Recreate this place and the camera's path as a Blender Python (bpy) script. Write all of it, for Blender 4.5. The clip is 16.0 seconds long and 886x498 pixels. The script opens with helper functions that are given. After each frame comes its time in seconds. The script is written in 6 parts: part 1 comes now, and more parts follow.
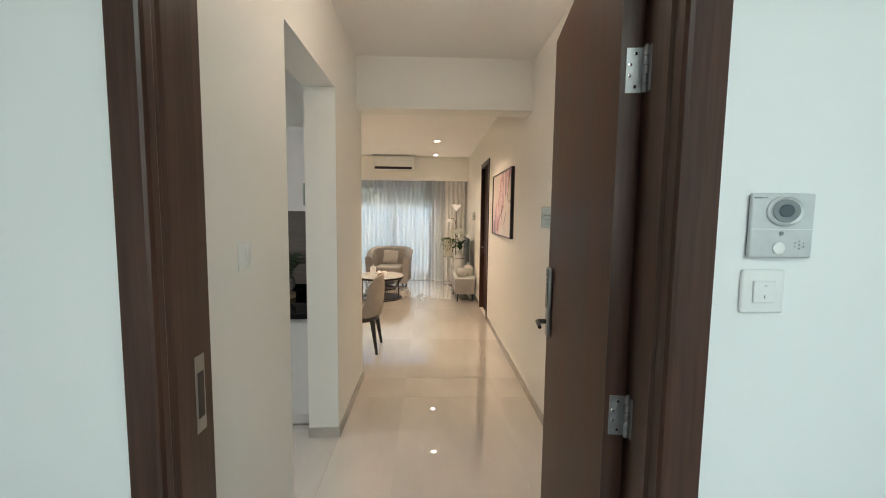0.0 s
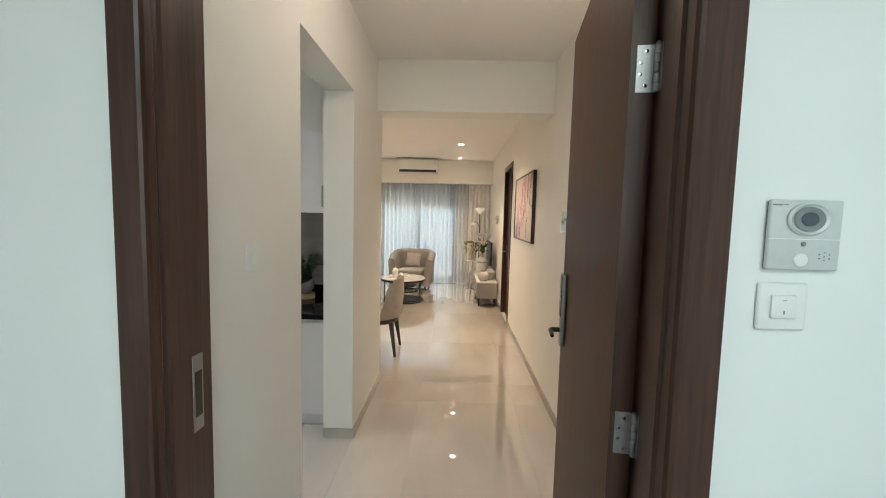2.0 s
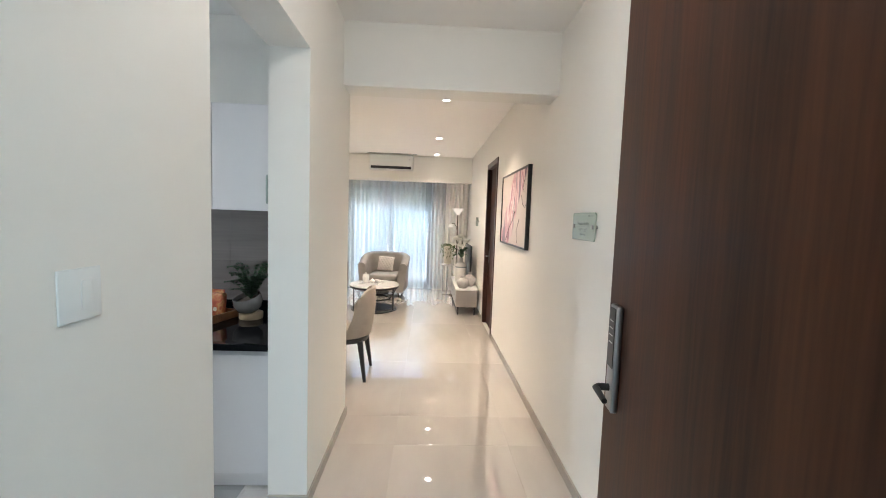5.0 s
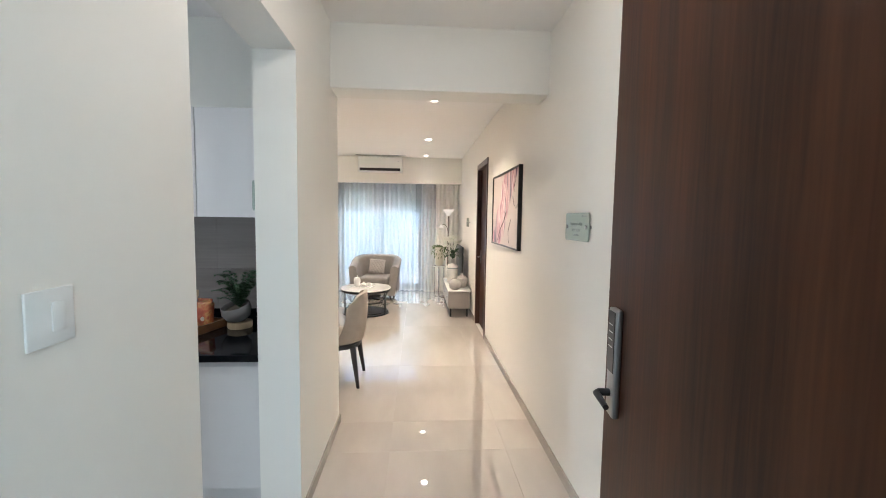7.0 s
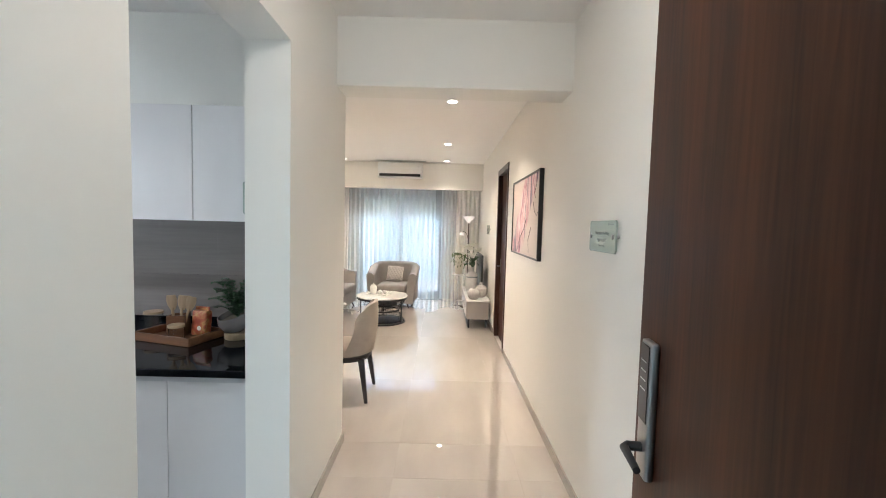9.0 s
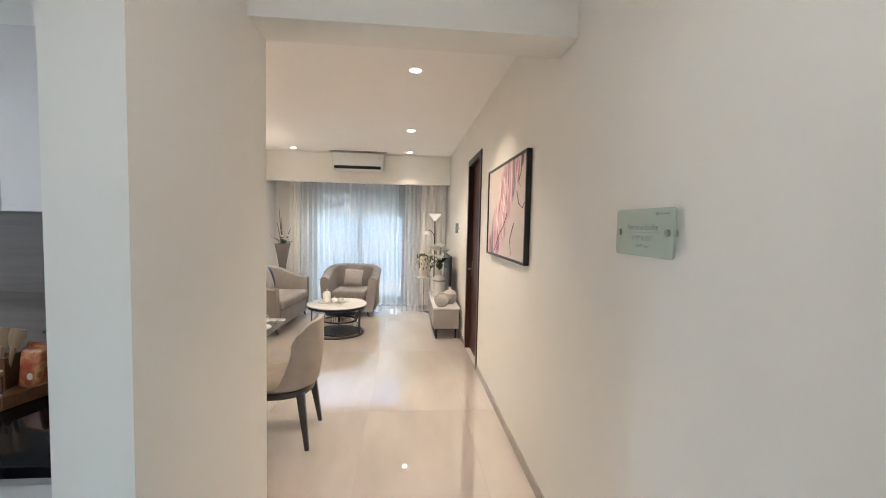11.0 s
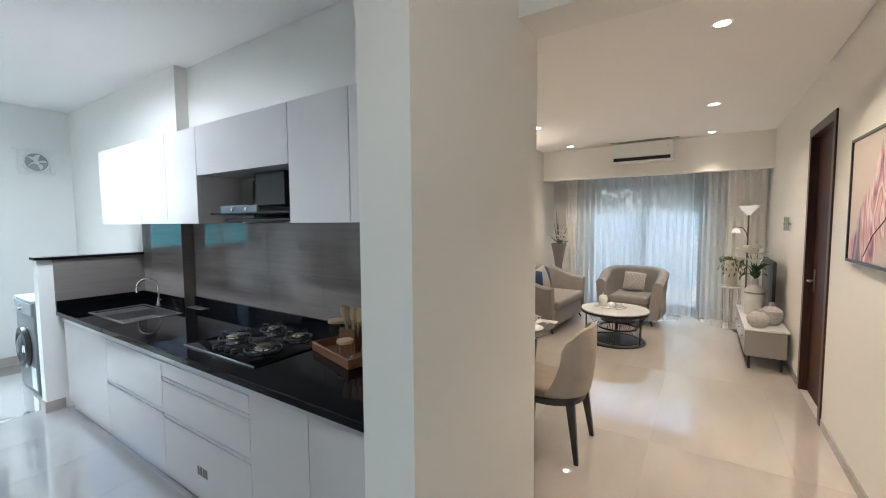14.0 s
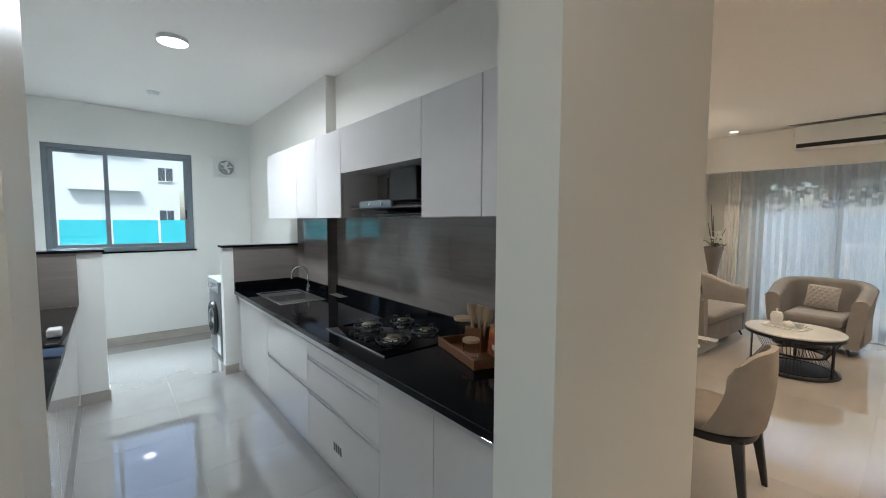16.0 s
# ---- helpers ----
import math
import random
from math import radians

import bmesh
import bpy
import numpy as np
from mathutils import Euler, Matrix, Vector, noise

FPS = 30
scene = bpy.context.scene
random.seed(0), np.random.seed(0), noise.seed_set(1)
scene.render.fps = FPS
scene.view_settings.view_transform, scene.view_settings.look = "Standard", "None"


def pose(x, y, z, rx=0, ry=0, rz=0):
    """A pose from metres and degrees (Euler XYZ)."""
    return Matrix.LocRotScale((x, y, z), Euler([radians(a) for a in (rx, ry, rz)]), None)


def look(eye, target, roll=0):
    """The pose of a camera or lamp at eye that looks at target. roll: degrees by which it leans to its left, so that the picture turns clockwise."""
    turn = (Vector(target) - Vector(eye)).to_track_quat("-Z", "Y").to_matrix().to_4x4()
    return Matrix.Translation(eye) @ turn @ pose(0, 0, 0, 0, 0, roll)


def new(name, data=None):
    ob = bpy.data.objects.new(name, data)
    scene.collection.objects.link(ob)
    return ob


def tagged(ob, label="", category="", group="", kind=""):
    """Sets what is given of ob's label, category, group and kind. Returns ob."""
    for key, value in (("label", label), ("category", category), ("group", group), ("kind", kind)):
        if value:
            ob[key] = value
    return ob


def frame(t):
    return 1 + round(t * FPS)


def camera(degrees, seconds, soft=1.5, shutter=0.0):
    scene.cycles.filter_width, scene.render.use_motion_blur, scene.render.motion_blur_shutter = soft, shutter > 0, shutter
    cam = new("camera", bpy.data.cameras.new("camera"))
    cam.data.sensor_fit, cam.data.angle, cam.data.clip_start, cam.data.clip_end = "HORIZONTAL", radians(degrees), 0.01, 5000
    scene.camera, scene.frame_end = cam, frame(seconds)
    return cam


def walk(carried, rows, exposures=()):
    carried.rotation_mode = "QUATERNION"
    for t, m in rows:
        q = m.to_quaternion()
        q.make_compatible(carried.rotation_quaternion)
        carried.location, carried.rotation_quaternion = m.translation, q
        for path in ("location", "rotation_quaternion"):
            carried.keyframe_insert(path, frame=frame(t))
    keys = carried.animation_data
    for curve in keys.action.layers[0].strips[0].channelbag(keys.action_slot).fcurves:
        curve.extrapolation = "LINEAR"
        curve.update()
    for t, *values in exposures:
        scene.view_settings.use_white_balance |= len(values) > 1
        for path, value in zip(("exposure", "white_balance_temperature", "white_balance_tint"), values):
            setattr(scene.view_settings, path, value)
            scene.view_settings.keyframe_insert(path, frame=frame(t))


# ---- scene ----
cam = camera(95.6, 16.0, soft=1.0)
PATH = [
    (0, (-0.031, 0.001, 1.571), (0.041, 1.992, 1.396), 0.7),
    (0.5, (-0.023, -0.003, 1.569), (0.044, 1.985, 1.362), 1.3),
    (1, (-0.009, -0.002, 1.57), (0.066, 1.987, 1.375), 1.8),
    (1.5, (0.009, 0.012, 1.573), (0.035, 2.004, 1.394), 1.8),
    (2, (0.036, 0.026, 1.574), (-0.021, 2.019, 1.412), 1.4),
    (2.5, (0.049, 0.041, 1.569), (-0.053, 2.027, 1.353), 1.8),
    (3, (-0.003, 0.132, 1.569), (0.0, 2.122, 1.376), 2.8),
    (3.5, (-0.094, 0.274, 1.568), (-0.075, 2.261, 1.344), 0.4),
    (4, (-0.112, 0.405, 1.564), (0.015, 2.385, 1.31), 1.6),
    (4.5, (-0.068, 0.563, 1.571), (0.02, 2.553, 1.402), 2.0),
    (5, (-0.05, 0.652, 1.574), (0.033, 2.644, 1.42), 2.0),
    (5.2, (-0.07, 0.682, 1.57), (0.045, 2.675, 1.445), 1.3),
    (7.5, (-0.048, 0.689, 1.59), (0.08, 2.679, 1.436), 0.8),
    (8, (0.0, 0.692, 1.59), (0.035, 2.689, 1.478), 1.4),
    (10.3, (0.061, 1.376, 1.563), (0.066, 3.369, 1.395), 1.5),
    (10.5, (0.07, 1.434, 1.555), (0.099, 3.426, 1.378), 1.7),
    (11, (0.057, 1.624, 1.56), (0.241, 3.612, 1.445), 1.3),
    (11.5, (0.061, 1.766, 1.558), (0.36, 3.732, 1.348), 0.5),
    (12, (0.117, 1.852, 1.567), (0.307, 3.836, 1.408), 1.4),
    (12.5, (0.18, 1.891, 1.57), (0.278, 3.881, 1.396), 1.1),
    (13, (0.147, 1.868, 1.574), (-0.124, 3.843, 1.406), 0.8),
    (13.5, (0.085, 1.838, 1.569), (-0.655, 3.691, 1.423), -0.1),
    (14, (0.052, 1.808, 1.577), (-1.035, 3.481, 1.443), -0.4),
    (14.5, (0.001, 1.791, 1.576), (-1.362, 3.249, 1.46), -0.4),
    (15, (-0.029, 1.776, 1.577), (-1.571, 3.047, 1.482), -0.4),
    (15.5, (-0.018, 1.796, 1.565), (-1.552, 3.073, 1.442), -0.2),
    (16, (-0.072, 1.874, 1.556), (-1.604, 3.153, 1.418), 0.2),
]
# exposure and white balance along the walk
EXPOSURES = [(0.0, 1.86, 7050, 13), (3.0, 1.96, 6900, 13), (3.5, 2.14, 6750, 12), (5.0, 2.36, 6000, 12), (8.0, 2.36, 5950, 12), (10.5, 2.40, 6050, 12), (11.0, 2.12, 6050, 13), (12.5, 1.96, 5950, 12), (14.0, 1.83, 6000, 11), (15.0, 1.42, 6500, 11), (16.0, 1.40, 6350, 11)]
walk(cam, [(t, look(eye, target, roll)) for t, eye, target, roll in PATH], EXPOSURES)

# ---- world and large lights ----
world = bpy.data.worlds.new("world")
scene.world = world
world.use_nodes = True
wn = world.node_tree.nodes
wl = world.node_tree.links
sky = wn.new("ShaderNodeTexSky")
sky.sky_type = "NISHITA"
sky.sun_disc = False
sky.sun_elevation, sky.sun_rotation = radians(50), radians(120)
sky.air_density, sky.dust_density = 1.0, 2.5
wl.new(sky.outputs["Color"], wn["Background"].inputs["Color"])
wn["Background"].inputs["Strength"].default_value = 0.10

sun_data = bpy.data.lights.new("sun", "SUN")
sun_data.energy, sun_data.angle, sun_data.color = 1.4, radians(10), (1, 0.96, 0.9)
sun = new("sun", sun_data)
sun.matrix_world = look((16, -9, 22), (0, 0, 0))


def area_lamp(name, x, y, z, target, w, h, watts, colour, shape="RECTANGLE", spread=180):
    d = bpy.data.lights.new(name, "AREA")
    d.shape, d.size, d.size_y, d.energy, d.color = shape, w, h, watts, colour
    d.spread = radians(spread)
    ob = new(name, d)
    ob.matrix_world = look((x, y, z), target)
    return ob


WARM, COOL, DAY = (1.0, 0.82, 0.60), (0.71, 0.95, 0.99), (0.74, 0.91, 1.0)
# added cool fill over the landing, its real source is unknown
area_lamp("landing_ceiling_fill", 0.75, -0.9, 2.66, (0.75, -0.9, 0), 1.2, 0.3, 5.9, COOL)
# second added fill, shining through the door from an invented back opening
area_lamp("landing_back_fill", 0.6, -2.19, 1.75, (0.1, 3.0, 1.75), 1.6, 1.1, 3.6, COOL)
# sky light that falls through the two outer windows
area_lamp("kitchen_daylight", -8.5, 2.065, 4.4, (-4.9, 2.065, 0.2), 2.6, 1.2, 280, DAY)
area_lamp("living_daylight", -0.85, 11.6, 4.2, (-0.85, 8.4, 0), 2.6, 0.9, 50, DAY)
# the last position, (-1.86, 4.98), is an added lamp out of view
for lx, ly in ((0.11, 4.98), (0.10, 7.09), (0.10, 8.72), (-1.86, 7.08), (-1.86, 8.68), (-1.86, 4.98)):
    area_lamp("downlight_lamp", lx, ly, 2.795, (lx, ly, 0), 0.09, 0.09, 1.7 if ly > 8.5 else (5.4 if lx > 0 and ly < 6 else (2.0 if ly < 6 else 3.6)), WARM, "DISK", 72 if ly > 8.5 else (112 if lx > 0 else 155))
# added fill for the lobby, no such lamp is known there
lobby_fill_data = bpy.data.lights.new("lobby_fill", "POINT")
lobby_fill_data.energy, lobby_fill_data.color, lobby_fill_data.shadow_soft_size = 2.2, (1.0, 0.93, 0.83), 0.06
new("lobby_fill", lobby_fill_data).location = (0.10, 1.80, 2.72)
area_lamp("kitchen_lamp", -3.78, 2.31, 2.87, (-3.78, 2.31, 0), 0.2, 0.2, 15, (0.86, 0.95, 1.0), "DISK", 170)


# ---- materials ----
def mat(name, colour, rough=0.5, metal=0.0, vary=0.06, scale=6.0, bump=0.0, bump_scale=200.0, stretch=(1, 1, 1), coat=0.0, spec=0.5, random_amount=0.0):
    m = bpy.data.materials.new(name)
    m.use_nodes = True
    n, l = m.node_tree.nodes, m.node_tree.links
    b = n["Principled BSDF"]
    b.inputs["Roughness"].default_value = rough
    b.inputs["Metallic"].default_value = metal
    b.inputs["Specular IOR Level"].default_value = spec
    b.inputs["Coat Weight"].default_value = coat
    b.inputs["Coat Roughness"].default_value = min(rough, 0.03)
    tc = n.new("ShaderNodeTexCoord")
    mp = n.new("ShaderNodeMapping")
    mp.inputs["Scale"].default_value = stretch
    l.new(tc.outputs["Object"], mp.inputs["Vector"])
    t = n.new("ShaderNodeTexNoise")
    t.inputs["Scale"].default_value, t.inputs["Detail"].default_value = scale, 6
    l.new(mp.outputs["Vector"], t.inputs["Vector"])
    r = n.new("ShaderNodeMapRange")
    r.inputs["From Min"].default_value, r.inputs["From Max"].default_value = 0.3, 0.7
    r.inputs["To Min"].default_value, r.inputs["To Max"].default_value = 1 - vary, 1 + vary
    l.new(t.outputs["Fac"], r.inputs["Value"])
    mx = n.new("ShaderNodeVectorMath")
    mx.operation = "SCALE"
    mx.inputs[0].default_value = colour
    last = r.outputs["Result"]
    if random_amount:
        info = n.new("ShaderNodeObjectInfo")
        q = n.new("ShaderNodeMapRange")
        q.inputs["To Min"].default_value, q.inputs["To Max"].default_value = 1 - random_amount, 1 + random_amount
        l.new(info.outputs["Random"], q.inputs["Value"])
        mul = n.new("ShaderNodeMath")
        mul.operation = "MULTIPLY"
        l.new(last, mul.inputs[0])
        l.new(q.outputs["Result"], mul.inputs[1])
        last = mul.outputs[0]
    l.new(last, mx.inputs["Scale"])
    l.new(mx.outputs["Vector"], b.inputs["Base Color"])
    if rough > 0.03:
        rr = n.new("ShaderNodeMapRange")
        rr.inputs["To Min"].default_value, rr.inputs["To Max"].default_value = rough * 0.88, min(1, rough * 1.12)
        l.new(t.outputs["Fac"], rr.inputs["Value"])
        l.new(rr.outputs["Result"], b.inputs["Roughness"])
    if bump:
        t2 = n.new("ShaderNodeTexNoise")
        t2.inputs["Scale"].default_value, t2.inputs["Detail"].default_value = bump_scale, 4
        l.new(mp.outputs["Vector"], t2.inputs["Vector"])
        bp = n.new("ShaderNodeBump")
        bp.inputs["Strength"].default_value, bp.inputs["Distance"].default_value = bump, 0.002
        l.new(t2.outputs["Fac"], bp.inputs["Height"])
        l.new(bp.outputs["Normal"], b.inputs["Normal"])
    return m


def grain(name, dark, light, rough, axis="z", scale=14.0, coat=0.0, contrast=(0.35, 0.65), bump=0.15, spec=0.5):
    """Wood or streaked stone: noise drawn out along one axis, in two scales."""
    m = bpy.data.materials.new(name)
    m.use_nodes = True
    n, l = m.node_tree.nodes, m.node_tree.links
    b = n["Principled BSDF"]
    b.inputs["Coat Weight"].default_value = coat
    b.inputs["Coat Roughness"].default_value = 0.15
    b.inputs["Specular IOR Level"].default_value = spec
    tc = n.new("ShaderNodeTexCoord")
    mp = n.new("ShaderNodeMapping")
    s = {"x": (0.05, 1, 1), "y": (1, 0.05, 1), "z": (1, 1, 0.05)}[axis]
    mp.inputs["Scale"].default_value = s
    l.new(tc.outputs["Object"], mp.inputs["Vector"])
    outs = []
    for k, d in ((scale, 5), (scale * 9, 3)):
        t = n.new("ShaderNodeTexNoise")
        t.inputs["Scale"].default_value, t.inputs["Detail"].default_value, t.inputs["Distortion"].default_value = k, d, 0.4
        l.new(mp.outputs["Vector"], t.inputs["Vector"])
        outs.append(t.outputs["Fac"])
    mixed = n.new("ShaderNodeMix")
    mixed.inputs["Factor"].default_value = 0.35
    l.new(outs[0], mixed.inputs[2])
    l.new(outs[1], mixed.inputs[3])
    ramp = n.new("ShaderNodeValToRGB")
    ramp.color_ramp.elements[0].position, ramp.color_ramp.elements[1].position = contrast
    ramp.color_ramp.elements[0].color, ramp.color_ramp.elements[1].color = (*dark, 1), (*light, 1)
    l.new(mixed.outputs[0], ramp.inputs["Fac"])
    l.new(ramp.outputs["Color"], b.inputs["Base Color"])
    rr = n.new("ShaderNodeMapRange")
    rr.inputs["To Min"].default_value, rr.inputs["To Max"].default_value = rough * 0.85, min(1, rough * 1.2)
    l.new(outs[0], rr.inputs["Value"])
    l.new(rr.outputs["Result"], b.inputs["Roughness"])
    bp = n.new("ShaderNodeBump")
    bp.inputs["Strength"].default_value, bp.inputs["Distance"].default_value = bump, 0.001
    l.new(outs[1], bp.inputs["Height"])
    l.new(bp.outputs["Normal"], b.inputs["Normal"])
    return m


def glow(name, colour, strength):
    m = bpy.data.materials.new(name)
    m.use_nodes = True
    b = m.node_tree.nodes["Principled BSDF"]
    b.inputs["Base Color"].default_value = (0.8, 0.8, 0.8, 1)
    b.inputs["Emission Color"].default_value = (*colour, 1)
    b.inputs["Emission Strength"].default_value = strength
    return m


def glass(name, colour=(1, 1, 1), rough=0.0, ior=1.45):
    m = bpy.data.materials.new(name)
    m.use_nodes = True
    b = m.node_tree.nodes["Principled BSDF"]
    b.inputs["Base Color"].default_value = (*colour, 1)
    b.inputs["Roughness"].default_value = rough
    b.inputs["IOR"].default_value = ior
    b.inputs["Transmission Weight"].default_value = 1.0
    return m


def sheer(name, colour, clear, through_share=0.55):
    """Sheer cloth: part clear, part cloth that lets light through, with a fine weave."""
    m = bpy.data.materials.new(name)
    m.use_nodes = True
    n, l = m.node_tree.nodes, m.node_tree.links
    out = n["Material Output"]
    n.remove(n["Principled BSDF"])
    dif, tra, clr = n.new("ShaderNodeBsdfDiffuse"), n.new("ShaderNodeBsdfTranslucent"), n.new("ShaderNodeBsdfTransparent")
    tc, t = n.new("ShaderNodeTexCoord"), n.new("ShaderNodeTexNoise")
    mp = n.new("ShaderNodeMapping")
    mp.inputs["Scale"].default_value = (60, 60, 6)
    l.new(tc.outputs["Object"], mp.inputs["Vector"])
    l.new(mp.outputs["Vector"], t.inputs["Vector"])
    t.inputs["Scale"].default_value = 3
    r = n.new("ShaderNodeMapRange")
    r.inputs["To Min"].default_value, r.inputs["To Max"].default_value = clear * 0.8, min(1, clear * 1.2)
    l.new(t.outputs["Fac"], r.inputs["Value"])
    dif.inputs["Color"].default_value = tra.inputs["Color"].default_value = (*colour, 1)
    a, b = n.new("ShaderNodeMixShader"), n.new("ShaderNodeMixShader")
    a.inputs["Fac"].default_value = through_share
    l.new(dif.outputs[0], a.inputs[1])
    l.new(tra.outputs[0], a.inputs[2])
    l.new(r.outputs["Result"], b.inputs["Fac"])
    l.new(a.outputs[0], b.inputs[1])
    l.new(clr.outputs[0], b.inputs[2])
    l.new(b.outputs[0], out.inputs["Surface"])
    return m


M_WALL = mat("cream_paint", (0.80, 0.775, 0.725), 0.42, vary=0.012, scale=1.5, bump=0.10, bump_scale=120, spec=0.28)
M_LANDING = mat("landing_paint", (0.80, 0.82, 0.82), 0.5, vary=0.012, scale=1.5, bump=0.10, bump_scale=120)
M_KWALL = mat("kitchen_paint", (0.82, 0.82, 0.79), 0.4, vary=0.01, scale=1.5, bump=0.08, bump_scale=120)
M_CEIL = mat("ceiling_paint", (0.86, 0.83, 0.80), 0.7, vary=0.01, scale=1.2)
M_TILE = mat("polished_tile", (0.575, 0.52, 0.475), 0.010, coat=1.0, vary=0.10, scale=1.6, stretch=(1.6, 0.5, 1), spec=0.8, random_amount=0.01)
M_KTILE = mat("grey_tile", (0.30, 0.29, 0.28), 0.012, coat=1.0, vary=0.06, scale=2.5, spec=0.85, random_amount=0.02)
for polished in (M_TILE, M_KTILE):
    shader = polished.node_tree.nodes["Principled BSDF"]
    shader.inputs["Coat IOR"].default_value = 2.1
    shader.inputs["IOR"].default_value = 1.8
M_GROUT = mat("grout", (0.43, 0.395, 0.36), 0.8, vary=0.1, scale=20)
M_SKIRT = mat("skirting_tile", (0.43, 0.39, 0.35), 0.25, vary=0.08, scale=5)
M_WOOD = grain("walnut_laminate", (0.021, 0.0068, 0.0031), (0.082, 0.030, 0.0132), 0.42, "z", 9, contrast=(0.34, 0.68), spec=0.18)
M_FRAMEWOOD = grain("dark_frame_wood", (0.025, 0.0105, 0.0075), (0.092, 0.043, 0.030), 0.32, "z", 12, contrast=(0.3, 0.7), spec=0.35)
M_STEEL = mat("brushed_steel", (0.38, 0.38, 0.385), 0.36, 1.0, vary=0.08, scale=40, stretch=(1, 1, 0.1))
M_CHROME = mat("chrome", (0.8, 0.8, 0.8), 0.08, 1.0, vary=0.02)
M_BLACK = mat("black_plastic", (0.012, 0.012, 0.013), 0.3, vary=0.1)
M_BLACKMETAL = mat("black_metal", (0.02, 0.02, 0.021), 0.4, 0.3, vary=0.1)
M_WHITE = mat("white_plastic", (0.78, 0.79, 0.78), 0.3, vary=0.01)
M_SILVER = mat("silver_plastic", (0.58, 0.61, 0.62), 0.35, 0.25, vary=0.03, scale=60)
M_GREYPLASTIC = mat("grey_plastic", (0.20, 0.23, 0.24), 0.3, vary=0.03)
M_ALU = mat("grey_window_metal", (0.20, 0.235, 0.265), 0.4, 0.4, vary=0.04)
M_GLASS = glass("clear_glass")
M_SIGN = mat("green_glass", (0.56, 0.64, 0.565), 0.16, vary=0.02)
M_SIGN.node_tree.nodes["Principled BSDF"].inputs["Transmission Weight"].default_value = 0.35
M_INK = mat("grey_ink", (0.17, 0.20, 0.185), 0.6, vary=0.02)
M_LED = glow("lamp_disc", (1.0, 0.93, 0.82), 5.0)
M_LEDC = glow("cool_lamp_disc", (1.0, 0.98, 0.95), 4.0)


# ---- building helpers ----
def box(bm, x0, y0, z0, x1, y1, z1, bev=0.0, seg=2):
    m = Matrix.Translation(((x0 + x1) / 2, (y0 + y1) / 2, (z0 + z1) / 2)) @ Matrix.Diagonal((abs(x1 - x0), abs(y1 - y0), abs(z1 - z0), 1))
    r = bmesh.ops.create_cube(bm, size=1, matrix=m)
    if bev:
        edges = list({e for v in r["verts"] for e in v.link_edges})
        bmesh.ops.bevel(bm, geom=edges, offset=bev, segments=seg, profile=0.5, affect="EDGES")
    return bm


def boxed(x0, y0, z0, x1, y1, z1, bev=0.0, seg=2):
    return box(bmesh.new(), x0, y0, z0, x1, y1, z1, bev, seg)


def boxes(*rows):
    bm = bmesh.new()
    for r in rows:
        box(bm, *r)
    return bm


def lathe(profile, n=32, bm=None, at=(0, 0, 0)):
    """Turns rows of (radius, height) round the upright axis."""
    bm = bm or bmesh.new()
    rings = []
    for r, z in profile:
        if r < 1e-5:
            rings.append([bm.verts.new((at[0], at[1], at[2] + z))])
        else:
            rings.append([bm.verts.new((at[0] + r * math.cos(2 * math.pi * k / n), at[1] + r * math.sin(2 * math.pi * k / n), at[2] + z)) for k in range(n)])
    for a, b in zip(rings, rings[1:]):
        for k in range(n):
            if len(a) == 1 and len(b) == 1:
                continue
            if len(a) == 1:
                bm.faces.new((a[0], b[(k + 1) % n], b[k])) if False else bm.faces.new((a[0], b[k], b[(k + 1) % n])[::-1])
            elif len(b) == 1:
                bm.faces.new((a[k], a[(k + 1) % n], b[0]))
            else:
                bm.faces.new((a[k], a[(k + 1) % n], b[(k + 1) % n], b[k]))
    return bm


def tube(points, radius, n=10, bm=None, closed=False):
    """A round bar along points; radius may be one number or one a point."""
    bm = bm or bmesh.new()
    pts = [Vector(p) for p in points]
    rings = []
    for i, p in enumerate(pts):
        a = pts[i - 1] if (i or closed) else p
        b = pts[(i + 1) % len(pts)] if (i < len(pts) - 1 or closed) else p
        d = (b - a).normalized()
        side = d.cross(Vector((0, 0, 1)))
        if side.length < 0.05:
            side = d.cross(Vector((0, 1, 0)))
        side.normalize()
        up = side.cross(d).normalized()
        r = radius[i] if isinstance(radius, (list, tuple)) else radius
        rings.append([bm.verts.new(p + r * (math.cos(2 * math.pi * k / n) * side + math.sin(2 * math.pi * k / n) * up)) for k in range(n)])
    pairs = list(zip(rings, rings[1:])) + ([(rings[-1], rings[0])] if closed else [])
    for a, b in pairs:
        for k in range(n):
            bm.faces.new((a[k], a[(k + 1) % n], b[(k + 1) % n], b[k]))
    if not closed:
        bm.faces.new(rings[0][::-1])
        bm.faces.new(rings[-1])
    return bm


def sheet(rows, bm=None, thick=0.0):
    """A surface through a grid of points, given a thickness along its normals."""
    bm = bm or bmesh.new()
    v = [[bm.verts.new(p) for p in row] for row in rows]
    faces = [bm.faces.new((v[i][j], v[i][j + 1], v[i + 1][j + 1], v[i + 1][j])) for i in range(len(v) - 1) for j in range(len(v[0]) - 1)]
    if thick:
        bmesh.ops.recalc_face_normals(bm, faces=faces)
        bmesh.ops.solidify(bm, geom=faces, thickness=thick)
    return bm


def meshed(name, bm, material, smooth=True):
    me = bpy.data.meshes.new(name)
    bmesh.ops.recalc_face_normals(bm, faces=bm.faces)
    bm.to_mesh(me)
    bm.free()
    me.materials.append(material)
    if smooth:
        me.polygons.foreach_set("use_smooth", [True] * len(me.polygons))
        me.set_sharp_from_angle(angle=radians(40))
    return me


